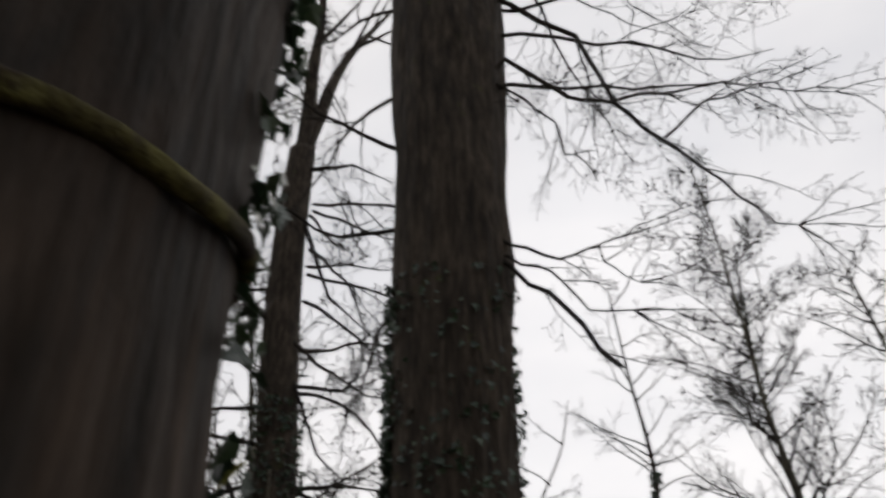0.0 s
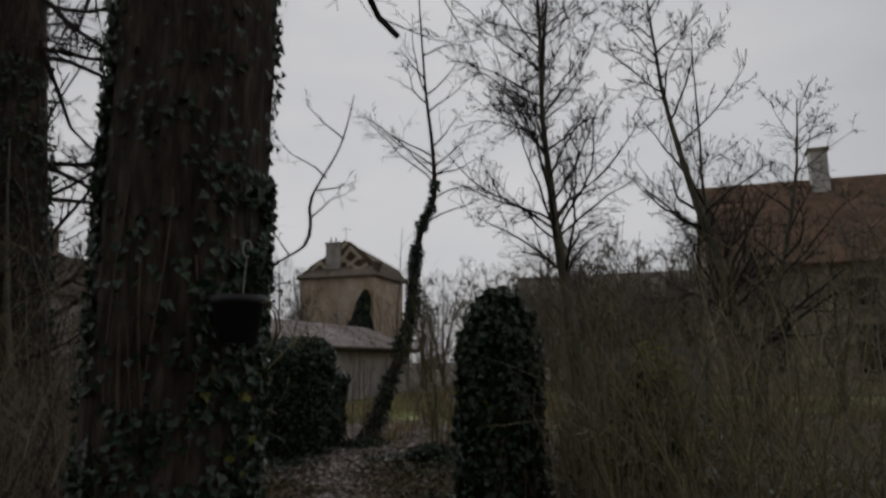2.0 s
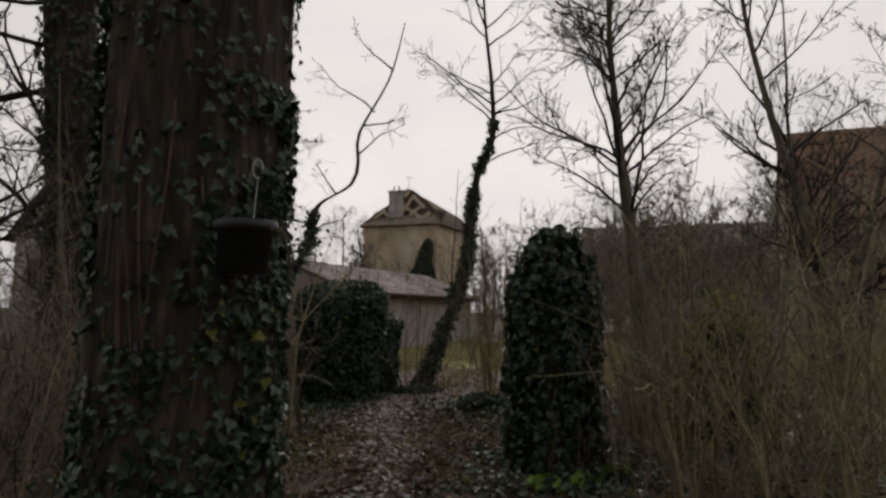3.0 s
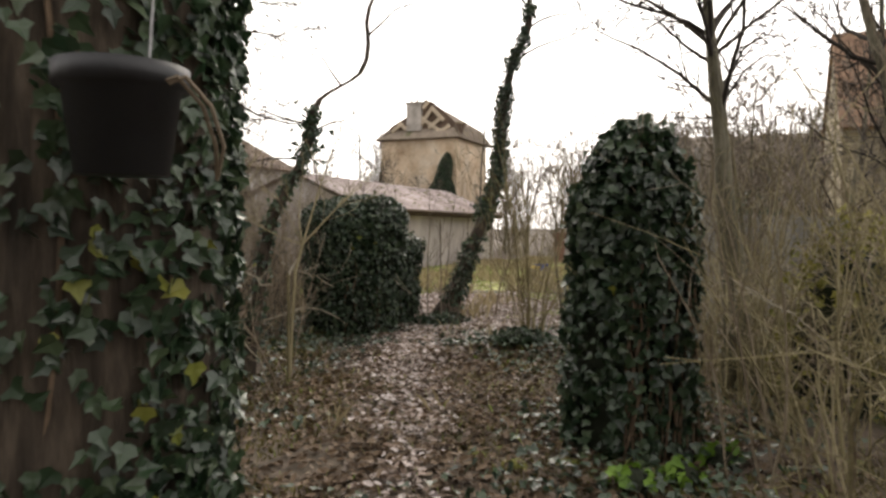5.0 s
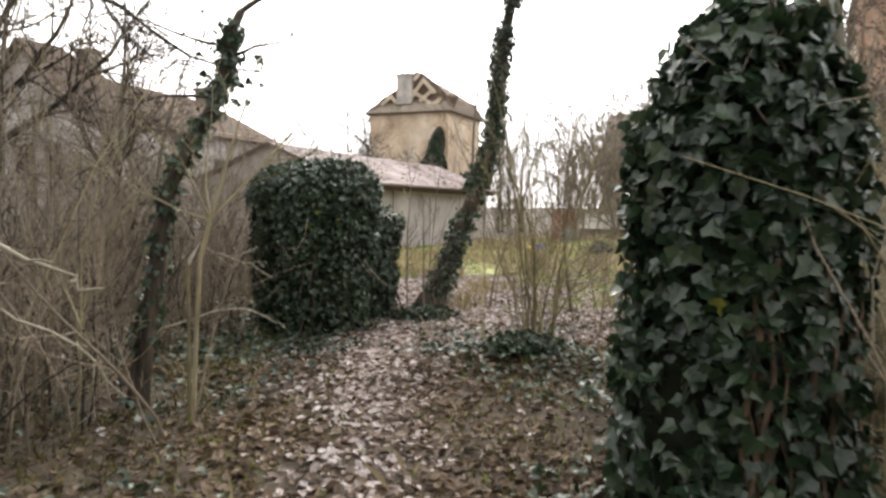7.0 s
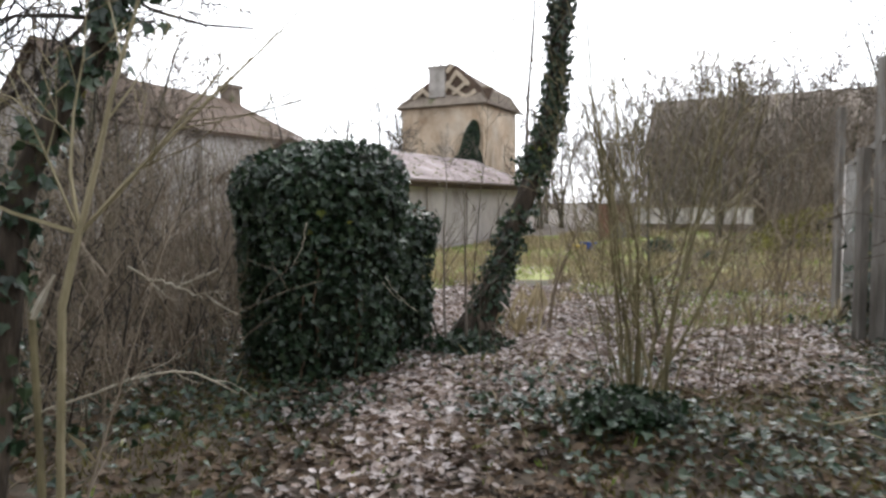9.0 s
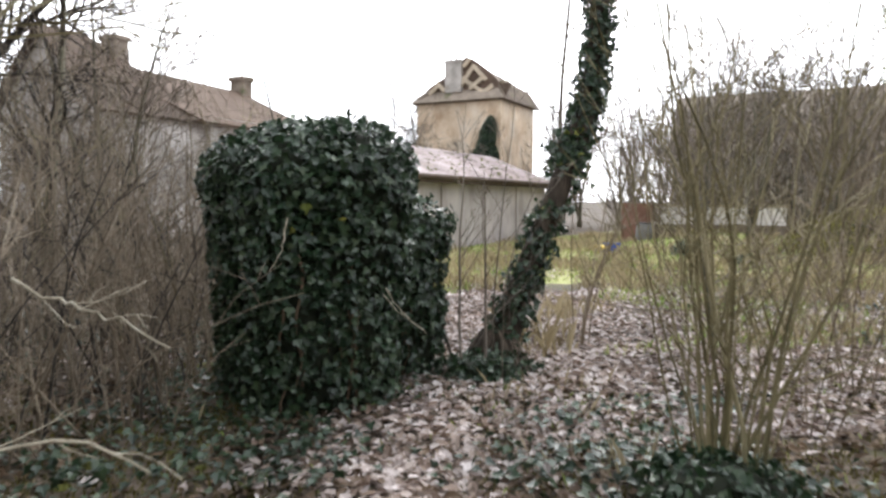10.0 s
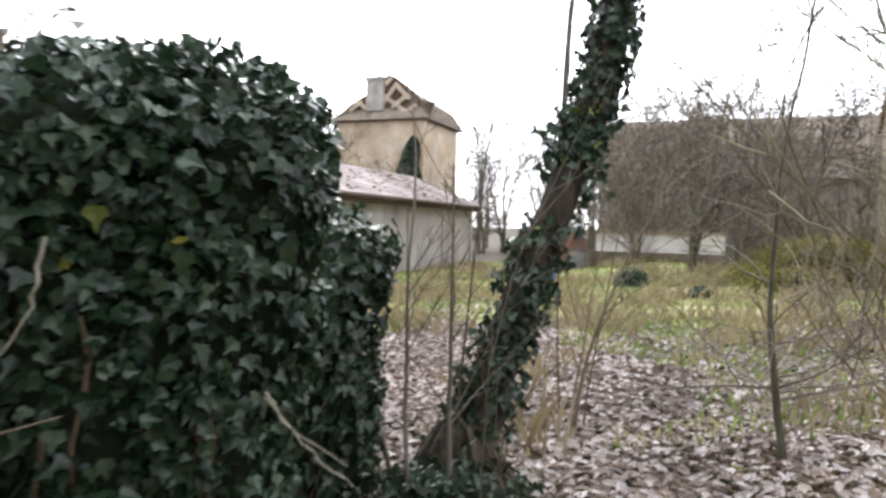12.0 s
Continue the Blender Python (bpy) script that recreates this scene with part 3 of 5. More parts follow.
def build_right_house():
    b = thing("tall_roofed_house", "stone house with tall brown tiled roof and pale chimney", "house")
    b.matrix_world = frame_at(21.8, 28.8, -0.4)
    L, D, e, r = 15.0, 8.0, 6.4, 10.7
    walls(b, STONE, (((0, 0, 0), (L, 0.5, e)), ((0, 0.5, 0), (0.5, D, e)), ((0.5, D - 0.5, 0), (L, D, e)), ((L - 0.5, 0.5, 0), (L, D - 0.5, e))))
    for x in (0.0, L - 0.5):
        g = Shape()
        g.add([(x, 0, e), (x, D, e), (x, D / 2, r), (x + 0.5, 0, e), (x + 0.5, D, e), (x + 0.5, D / 2, r)], [(0, 2, 1), (3, 4, 5), (0, 1, 4, 3), (1, 2, 5, 4), (2, 0, 3, 5)])
        part("gable", g, STONE, b)
    slope(b, TILE_RED, [(-0.15, -0.5, e - 0.4), (L + 0.15, -0.5, e - 0.4), (L + 0.15, D / 2, r + 0.2), (-0.15, D / 2, r + 0.2)], 0.2)
    slope(b, TILE_RED, [(L + 0.15, D + 0.5, e - 0.4), (-0.15, D + 0.5, e - 0.4), (-0.15, D / 2, r + 0.2), (L + 0.15, D / 2, r + 0.2)], 0.2)
    c = part("chimney", Shape().box((5.4, 3.2, r - 1.6), (6.2, 4.0, r + 1.5)), WHITE, b, "pale rendered chimney")
    part("chimney_cap", Shape().box((5.3, 3.1, r + 1.5), (6.3, 4.1, r + 1.65)), STONE, c)
    for x in (2.5, 6.5, 10.5):
        window(b, x, 0, 1.0, 1.3, 2.2, "y")
        window(b, x, 0, 4.0, 0.9, 1.3, "y")


def build_barn():
    b = thing("long_barn", "long grey barn with a dark tiled roof behind bare bushes", "barn")
    b.matrix_world = frame_at(19.1, 47.6, -0.8)
    part("wall", Shape().box((0, 0, 0), (16, 7, 5.0)), WALL_GREY, b)
    for lo, y in ((-0.4, 0.0), (7.4, 7.0)):
        ends = [(-0.3, lo, 4.8), (16.3, lo, 4.8), (16.3, 3.5, 8.5), (-0.3, 3.5, 8.5)]
        slope(b, TILE_HAZED, ends if y == 0 else [ends[1], ends[0], ends[3], ends[2]], 0.2)
    g = Shape()
    g.add([(0, 0, 5.0), (0, 7, 5.0), (0, 3.5, 8.25), (0.4, 0, 5.0), (0.4, 7, 5.0), (0.4, 3.5, 8.25)], [(0, 2, 1), (3, 4, 5), (0, 1, 4, 3), (1, 2, 5, 4), (2, 0, 3, 5)])
    part("gable", g, WALL_GREY, b)
    for x in (2, 6, 10, 13.5):
        window(b, x, 0, 1.2, 0.9, 1.2, "y")
    w = thing("garden_wall", "low whitewashed masonry garden wall with a stone coping", "wall", kind="structure")
    w.matrix_world = frame_at(12.6, 34.5, -0.6)
    part("masonry", Shape().box((0.25, 0, 0), (4.6, 0.35, 1.62)), WHITE, w)
    part("plinth", Shape().box((0.1, -0.3, 0), (4.75, -0.003, 0.98)), TILE_MOSS, w, "rough mossy rubble footing")
    for i in range(6):
        part("coping", Shape().box((i * 0.75 + 0.2, -0.06, 1.62), (i * 0.75 + 0.92, 0.41, 1.72)), STONE, w)
    part("brick_pier", Shape().box((-1.3, 0.2, 0), (-0.2, 0.6, 1.75)), BRICK, w)


build_tower()
build_shed()
build_left_house()
build_right_house()
build_barn()


# ---- trees ----
def build_pot_tree():
    rnd = random.Random(11)
    t = thing("ivy_covered_tree", "thick old tree trunk with ridged bark and climbing ivy", "tree")
    line = [(0.0, 5.5, -0.35), (0.0, 5.5, 0.3), (0.02, 5.5, 1.5), (0.04, 5.52, 3.0), (0.1, 5.6, 6.0), (0.14, 5.7, 9.5), (0.16, 5.7, 13)]
    s, skin, pts, rr = trunk_shape(line, [0.64, 0.52, 0.5, 0.51, 0.57, 0.7, 0.78], 80, 0.07, 2, 20)
    part("trunk", s, BARK, t, smooth=True)
    spots = []
    while len(spots) < 7000:
        p, n = skin(rnd, -0.2, 4.6, 0.07)
        a = math.atan2(n.y, n.x)
        side = math.cos(a - 2.9)
        right = math.cos(a + 0.35)
        keep = (0.85 if p.z < 1.1 else 0.12) + (0.75 if right > 0.55 and p.z < 2.6 else 0) + (0.8 if side > 0.75 and p.z < 4.6 else 0)
        if rnd.random() < keep and rnd.random() < 0.55 + 0.45 * noise.noise(p * 2.5) * 2:
            spots.append((p, n))
    ivy(t, spots, rnd, 0.064, (0.9, 4.6, 1.0), yellow=0.06, loose=0.55)
    for i in range(9):
        a = rnd.uniform(-2.6, 0.3)
        stem = [Vector(((0.51 + 0.12 * max(0, 0.3 - z)) * math.cos(a + 0.12 * math.sin(z * 2 + i)), 5.5 + (0.51 + 0.12 * max(0, 0.3 - z)) * math.sin(a + 0.12 * math.sin(z * 2 + i)), z)) for z in np.arange(-0.2, rnd.uniform(1.5, 4), 0.2)]
        part("ivy_stem", Shape().tube(stem, [rnd.uniform(0.005, 0.011)] * len(stem), 5), VINE, t)
    for i, (z, a, ln, tilt) in enumerate([(7.9, -0.2, 4.2, -0.05), (8.6, 0.2, 4.4, 0.05), (6.9, -0.5, 3.0, 0.05), (9.4, -0.3, 4.0, 0.2), (5.4, 2.9, 1.8, -0.4), (6.2, 3.3, 2.2, -0.1), (7.2, 3.0, 2.4, 0), (9.9, 0.5, 4, 0.2), (8.8, 2.6, 3, 0.2), (4.6, 3.1, 1.3, -0.6)]):
        b = Shape()
        limb(b, rnd, (0.1 + 0.4 * math.cos(a), 5.6 + 0.4 * math.sin(a), z), (math.cos(a), math.sin(a) * 0.7 - 0.1, tilt), ln, 0.03, 3, (10, 6, 4), 0.2, -0.012, 0.85, 6, 0.003)
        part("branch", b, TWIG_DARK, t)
    # the low limbs over the path
    long_limb(t, [(0.4, 5.35, 6.9), (0.73, 5.3, 7.3), (1.36, 5.3, 6.71), (1.77, 5.3, 6.63), (2.71, 5.3, 6.81), (3.56, 5.3, 6.86), (4.38, 5.3, 7.24)], 0.035, 1, 16)
    long_limb(t, [(0.5, 5.4, 8.6), (1.54, 5.3, 7.65), (1.83, 5.3, 6.6), (2.22, 5.3, 6.1), (2.7, 5.3, 5.57), (3.07, 5.3, 5.06), (3.69, 5.3, 5.0)], 0.036, 2, 16)
    long_limb(t, [(2.22, 5.3, 6.1), (2.74, 5.25, 6.57), (3.34, 5.25, 6.75), (4.46, 5.2, 6.54)], 0.018, 3, 12)
    long_limb(t, [(0.4, 5.35, 7.1), (0.69, 5.3, 6.87), (1.17, 5.3, 6.38), (1.23, 5.3, 5.94), (1.54, 5.3, 5.97)], 0.02, 4, 9)
    long_limb(t, [(0.4, 5.35, 5.0), (0.62, 5.3, 4.89), (1.04, 5.3, 4.73), (1.41, 5.3, 4.87), (1.8, 5.3, 5.08), (2.11, 5.3, 5.16)], 0.02, 5, 6)
    long_limb(t, [(1.41, 5.3, 4.86), (1.59, 5.28, 4.53), (2.02, 5.25, 4.4)], 0.01, 6, 4)
    long_limb(t, [(0.4, 5.35, 4.9), (0.59, 5.3, 4.77), (0.94, 5.25, 4.58), (1.22, 5.22, 4.17), (1.76, 5.2, 4.17), (2.25, 5.2, 4.02)], 0.018, 7, 7)
    long_limb(t, [(0.4, 5.35, 4.85), (0.59, 5.3, 4.68), (1.03, 5.3, 4.25), (1.43, 5.3, 3.69)], 0.022, 8, 2, 0.024)


def long_limb(t, points, radius, seed, twigs, end=0.004):
    """A crooked limb through a few places, with side twigs."""
    rnd = random.Random(200 + seed)
    p = []
    for a, b in zip(points, points[1:]):
        for k in range(3):
            q = Vector(a).lerp(Vector(b), k / 3)
            p.append(q + Vector((rnd.gauss(0, 0.012), rnd.gauss(0, 0.03), rnd.gauss(0, 0.012))) * (k > 0))
    p.append(Vector(points[-1]))
    n = len(p)
    s = Shape()
    s.tube(p, [radius + (end - radius) * i / (n - 1) for i in range(n)], 7, 0.08, rnd)
    for _ in range(twigs):
        i = rnd.randrange(n // 4, n - 1)
        d = (p[i + 1] - p[i]).normalized() + Vector((rnd.uniform(-0.9, 0.9), rnd.uniform(-0.6, 0.6), rnd.uniform(-1.1, 0.7)))
        limb(s, rnd, p[i], d, rnd.uniform(0.3, 1.1), 0.009, 2, (5, 3), 0.2, -0.01, 0.8, 4, 0.0025)
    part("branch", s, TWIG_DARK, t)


def build_pot():
    p = thing("plant_pot", "black plastic plant pot hung on the ivy trunk by a wire", "plant pot", (0.39, 4.8, 1.475), 0)
    s = Shape()
    n = 28
    prof = [(0.11, 0.0), (0.138, 0.21), (0.158, 0.212), (0.16, 0.265), (0.148, 0.265), (0.128, 0.21), (0.1, 0.015)]
    for r, z in prof:
        for j in range(n):
            a = 2 * math.pi * j / n
            s.v.append((r * math.cos(a), r * math.sin(a), z))
    for i in range(len(prof) - 1):
        for j in range(n):
            s.f.append((i * n + j, i * n + (j + 1) % n, i * n + n + (j + 1) % n, i * n + n + j))
    s.f.append(tuple(range(n - 1, -1, -1)))
    s.f.append(tuple(range(len(s.v) - n, len(s.v))))
    part("body", s, BLACK, p, smooth=True)
    w = Shape()
    w.tube([(0.02, 0.15, 0.2), (0.03, 0.16, 0.4), (0.04, 0.15, 0.52)], [0.004] * 3, 5)
    w.tube([(0.04 + 0.025 * math.cos(a), 0.12, 0.56 + 0.05 * math.sin(a)) for a in np.arange(0, 5.6, 0.4)], [0.006] * 14, 5)
    part("wire_hook", w, METAL, p, "bright bent wire hook")
    h = Shape()
    for k in range(2):
        h.tube([(0.11 + 0.02 * k, -0.09, 0.215), (0.15 + 0.02 * k, -0.1, 0.23), (0.2 + 0.02 * k, -0.05, 0.17), (0.22 + 0.02 * k, 0.02, 0.08), (0.21, 0.1, 0.0)], [0.006] * 5, 5)
    part("loop", h, TWIG, p)


def build_start_tree():
    rnd = random.Random(17)
    t = thing("old_vine_tree", "dark old tree trunk with a mossy vine wound round it", "tree")
    s, skin, pts, rr = trunk_shape([(-0.83, 0.83, -0.3), (-0.82, 0.82, 0.4), (-0.81, 0.81, 2.0), (-0.74, 0.83, 4.0), (-0.7, 0.8, 9)], [0.68, 0.53, 0.5, 0.46, 0.35], 36, 0.06, 6, 16)
    part("trunk", s, BARK_SHADED, t, smooth=True)
    v = Shape()
    line = []
    for i in range(30):
        a = -2.6 + 3.6 * i / 29
        line.append(Vector((-0.81 + 0.515 * math.cos(a), 0.81 + 0.515 * math.sin(a), 1.82 + 0.0115 * i + 0.01 * math.sin(i * 0.9))))
    v.tube(line, [0.017] * 30, 10, 0.14, rnd)
    part("vine", v, VINE_MOSS, t, "thick mossy climbing vine", smooth=True)
    spots = []
    while len(spots) < 1000:
        p, n = skin(rnd, -0.2, 4, 0.06)
        a = math.atan2(n.y, n.x)
        if math.cos(a - 0.75) > 0.8 and noise.noise(p * 3) > -0.25:
            spots.append((p, n))
    ivy(t, spots, rnd, 0.055, (-0.3, 0.6, 2), singles=200)


def build_far_trunk():
    rnd = random.Random(23)
    t = thing("forked_tree", "tall forked bare tree with a leaning trunk", "tree")
    s, skin, pts, rr = trunk_shape([(-3.05, 13.6, -0.5), (-3.1, 13.6, 1.5), (-3.33, 13.6, 4.85), (-3.55, 13.6, 8.2), (-3.6, 13.6, 10.8), (-3.53, 13.6, 13.2)], [0.58, 0.45, 0.42, 0.4, 0.37, 0.34], 24, 0.05, 9, 8)
    part("trunk", s, BARK, t, smooth=True)
    long_limb(t, [(-3.6, 13.5, 8.2), (-3.93, 13.3, 8.43), (-5.23, 13.3, 9.46), (-5.57, 13.3, 10.6), (-5.53, 13.3, 12.18), (-4.62, 13.3, 14.21)], 0.1, 11, 18)
    long_limb(t, [(-3.4, 13.5, 8.0), (-2.65, 13.3, 7.2), (-1.6, 13.3, 6.5), (-0.9, 13.2, 6.3)], 0.06, 12, 12)
    long_limb(t, [(-3.3, 13.5, 11.0), (-2.51, 13.3, 8.76), (-1.49, 13.3, 7.74)], 0.07, 13, 10)
    long_limb(t, [(-3.4, 13.5, 7.5), (-2.52, 13.3, 5.36), (-1.84, 13.3, 4.73)], 0.05, 14, 10)
    long_limb(t, [(-3.3, 13.5, 12.5), (-2.17, 13.3, 12.47), (-1.0, 13.3, 11.8)], 0.07, 15, 10)
    for way in ((-0.07, 0, 1), (0.12, 0.02, 1)):
        b = Shape()
        limb(b, rnd, (-3.53, 13.6, 12.9), way, 8, 0.24, 1, (5, 4), 0.06, 0.02, 0.7, 8)
        part("stem", b, BARK, t)
    for i in range(22):
        z = rnd.uniform(4, 12)
        a = rnd.uniform(-0.6, 0.5) if i % 3 else rnd.uniform(2.4, 3.8)
        x = -3.45
        b = Shape()
        limb(b, rnd, (x + 0.3 * math.cos(a), 13.7, z), (math.cos(a), math.sin(a), rnd.uniform(-0.6, 0.2)), rnd.uniform(2, 4.5), 0.05, 3, (9, 5, 3), 0.22, -0.03, 0.8, 5, 0.006)
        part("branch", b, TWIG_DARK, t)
    spots = [skin(rnd, -0.3, 6.5, 0.12) for _ in range(1500)]
    ivy(t, spots, rnd, 0.11, (-3, 13, 2), singles=0)


def build_leaning_tree():
    rnd = random.Random(31)
    t = thing("leaning_ivy_tree", "slender leaning tree wrapped in ivy to its crown", "tree")
    line = [(2.84, 14.72, -0.35), (2.97, 14.7, 0.05), (3.12, 14.7, 0.5), (3.31, 14.7, 1.0), (3.48, 14.7, 1.45), (3.66, 14.7, 1.97), (3.77, 14.7, 2.5), (3.82, 14.7, 3.2), (3.99, 14.7, 4.2), (4.26, 14.7, 4.8), (4.24, 14.7, 5.95), (4.09, 14.7, 7.35), (3.95, 14.7, 9.6)]
    s, skin, pts, rr = trunk_shape(line, [0.21, 0.155, 0.125, 0.115, 0.11, 0.1, 0.092, 0.085, 0.07, 0.06, 0.045, 0.03, 0.012], 14, 0.08, 4, 12)
    part("trunk", s, BARK, t, smooth=True)
    spots = []
    while len(spots) < 3300:
        p, n = skin(rnd, -0.1, 5.2, 0.08)
        if rnd.random() < (0.8 if p.z > 0.5 else 0.7) and noise.noise(p * 1.8) > -0.38:
            spots.append((p, n))
    for _ in range(170):
        p = Vector((3.5, 14.62, 1.68)) + Vector((rnd.gauss(0, 0.1), rnd.gauss(0, 0.08), rnd.gauss(0, 0.12)))
        spots.append((p, Vector((-0.4, -1, 0.3))))
    ivy(t, spots, rnd, 0.064, (3.4, 14.2, 1.5), loose=0.6)
    sucker = Shape()
    limb(sucker, rnd, (3.46, 14.68, 1.5), (-0.03, -0.02, 1), 2.6, 0.02, 1, (4,), 0.05, 0.02, 0.5, 6, 0.004)
    part("sucker", sucker, TWIG_BROWN, t, "upright bare sucker stem")
    for i in range(7):
        a = rnd.uniform(-3.0, 0.3)
        root = [Vector((2.9 + 0.12 * math.cos(a), 14.7 + 0.12 * math.sin(a), 0.05)), Vector((2.9 + 0.3 * math.cos(a), 14.7 + 0.3 * math.sin(a), -0.16)), Vector((2.9 + 0.6 * math.cos(a), 14.7 + 0.6 * math.sin(a), -0.36))]
        part("root", Shape().tube(root, [0.06, 0.045, 0.02], 7, 0.1, rnd), BARK, t)
    for i in range(16):
        z = rnd.uniform(4.2, 9.2)
        j = min(range(len(pts)), key=lambda q: abs(pts[q].z - z))
        a = rnd.choice((0.1, 3.0)) + rnd.uniform(-0.7, 0.7)
        b = Shape()
        limb(b, rnd, pts[j], (math.cos(a), math.sin(a) * 0.5, rnd.uniform(0.4, 1.1)), rnd.uniform(0.9, 2.2), 0.022, 2, (6, 4), 0.15, 0.02, 0.7, 5, 0.004)
        part("branch", b, TWIG_DARK, t)


def build_curved_tree():
    rnd = random.Random(37)
    t = thing("crooked_ivy_tree", "thin crooked tree with ragged ivy on its stem", "tree")
    line = [(0.06, 10.3, -0.35), (0.08, 10.3, 0.0), (0.18, 10.3, 0.7), (0.3, 10.3, 1.4), (0.62, 10.4, 2.06), (0.7, 10.4, 2.4), (0.78, 10.4, 2.68), (1.2, 10.45, 2.98), (1.29, 10.5, 3.3), (1.3, 10.5, 3.7), (1.7, 10.5, 4.5), (1.9, 10.5, 5.3)]
    s, skin, pts, rr = trunk_shape(line, [0.1, 0.075, 0.06, 0.055, 0.05, 0.045, 0.035, 0.028, 0.025, 0.022, 0.014, 0.006], 10, 0.1, 8, 16)
    part("trunk", s, BARK, t, smooth=True)
    spots = []
    while len(spots) < 620:
        p, n = skin(rnd, 0.2, 2.6, 0.045)
        if rnd.random() < (0.9 if 1.6 < p.z else 0.5):
            spots.append((p, n))
    for _ in range(70):
        p = Vector((0.68, 10.38, 2.25)) + Vector((rnd.gauss(0, 0.1), rnd.gauss(0, 0.08), rnd.gauss(0, 0.16)))
        spots.append((p, Vector((rnd.uniform(-1, 1), -1, 0.3))))
    ivy(t, spots, rnd, 0.06, (0.4, 9.8, 1.5))
    for at, way, ln in (((0.72, 10.4, 2.35), (1, 0.1, 0.6), 0.55), ((0.7, 10.4, 2.42), (-1, 0, 0.5), 0.8), ((1.0, 10.45, 2.85), (-0.6, 0, 1), 0.5), ((1.29, 10.5, 3.4), (1, 0, 0.5), 0.8), ((1.5, 10.5, 4.0), (-1, 0.2, 0.6), 1.0), ((1.35, 10.5, 3.8), (1, 0.2, 0.7), 1.0), ((1.75, 10.5, 4.6), (-0.8, 0, 0.8), 0.8), ((0.6, 10.4, 2.05), (-1, -0.2, 0.2), 0.7)):
        b = Shape()
        limb(b, rnd, at, way, ln, 0.014, 2, (5, 3), 0.2, 0.02, 0.7, 5, 0.003)
        part("branch", b, TWIG_DARK, t)


def ivy_mass(name, label, blobs, count, size, near, seed, vines=0, dome=0.86, over=0.0, hollow=0.4):
    """An ivy-smothered stump: lumpy core, foliage and hanging stems. blobs: (x, y, base radius, top radius, height)."""
    rnd = random.Random(seed)
    t = thing(name, label, "ivy stump")
    spots = []
    for k, (x, y, r0, r1, h) in enumerate(blobs):
        core, n, m = Shape(), 28, 22
        gz = ground_z(x, y) - 0.1

        def surf(a, u, grow=0.0):
            q = max(0.0, (u - dome) / (1 - dome))
            r = (r0 + (r1 - r0) * u) * (0.8 * math.sqrt(max(0.0, 1 - q * q)) + 0.2 * (1 - q)) * (1 + over * math.exp(-((u - 0.8) / 0.13) ** 2))
            r *= 1 + 0.16 * noise.noise((math.cos(a) * 1.6 + k * 7 + seed, math.sin(a) * 1.6, u * h * 1.5))
            return Vector((x + (r + grow) * math.cos(a), y + (r + grow) * math.sin(a), gz + u * (h + 0.1) + grow * 0.5))
        for i in range(m + 1):
            for j in range(n):
                core.v.append(tuple(surf(2 * math.pi * j / n, i / m, -0.05)))
        for i in range(m):
            for j in range(n):
                a, b = i * n + j, i * n + (j + 1) % n
                core.f.append((a, b, b + n, a + n))
        # the core's colour carries the shade deep in the ivy
        part("stump", core, IVY_SHADE, t, smooth=True)
        c = 0
        while c < count * (r0 * h) / sum(q[2] * q[4] for q in blobs):
            a, u = rnd.uniform(0, 6.283), rnd.random() ** 0.85
            p = surf(a, u, rnd.uniform(-0.03, 0.07))
            top = max(0, (u - 0.78) / 0.22)
            nrm = Vector((math.cos(a), math.sin(a), 0.35 + 2.5 * top))
            front = vines and math.cos(a + 1.25) > 0.72 and u < 0.55
            if front and rnd.random() < hollow:
                continue
            if noise.noise(p * 3.2) < (-0.42 if u > 0.7 else -0.42 + hollow * (0.7 - u)) and rnd.random() < 0.65:
                continue
            spots.append((p, nrm))
            c += 1
        for _ in range(int(60 * r0 / 0.45)):
            a = rnd.uniform(0, 6.283)
            p = surf(a, rnd.uniform(0.7, 1.0), 0.02)
            for q in wander(rnd, p, (math.cos(a) * 0.7, math.sin(a) * 0.7, 0.6), rnd.uniform(0.06, 0.15), 3, 0.3)[1:]:
                spots.append((q, Vector((math.cos(a), math.sin(a), 0.5))))
        for i in range(vines):
            a = -1.25 + rnd.uniform(-0.8, 0.8)
            u1 = rnd.uniform(0.35, 0.6)
            v = [surf(a + 0.06 * math.sin(q * 1.3 + i), u1 * (1 - q / 9), 0.01 + 0.02 * math.sin(q + i)) for q in range(10)]
            part("ivy_stem", Shape().tube(v, [rnd.uniform(0.004, 0.011)] * 10, 5), VINE, t)
    ivy(t, spots, rnd, size, near, yellow=0.01, loose=0.6)


build_pot_tree()
build_pot()
build_start_tree()
build_far_trunk()
build_leaning_tree()
build_curved_tree()
ivy_mass("ivy_stump", "tall stump smothered in glossy dark green ivy", [(3.0, 7.57, 0.43, 0.33, 2.24)], 5000, 0.08, (2.6, 6.8, 1.2), 41, 24, 0.74, 0.0, 0.25)
ivy_mass("ivy_bush", "broad stump covered by a dense dark ivy bush", [(1.22, 13.75, 0.44, 0.54, 2.06), (1.9, 14.6, 0.42, 0.45, 1.52), (1.52, 13.8, 0.36, 0.52, 2.1), (0.95, 14.1, 0.35, 0.48, 2.02)], 18500, 0.066, (1.5, 12.9, 1.0), 43, 5, 0.86, 0.08, 0.22)


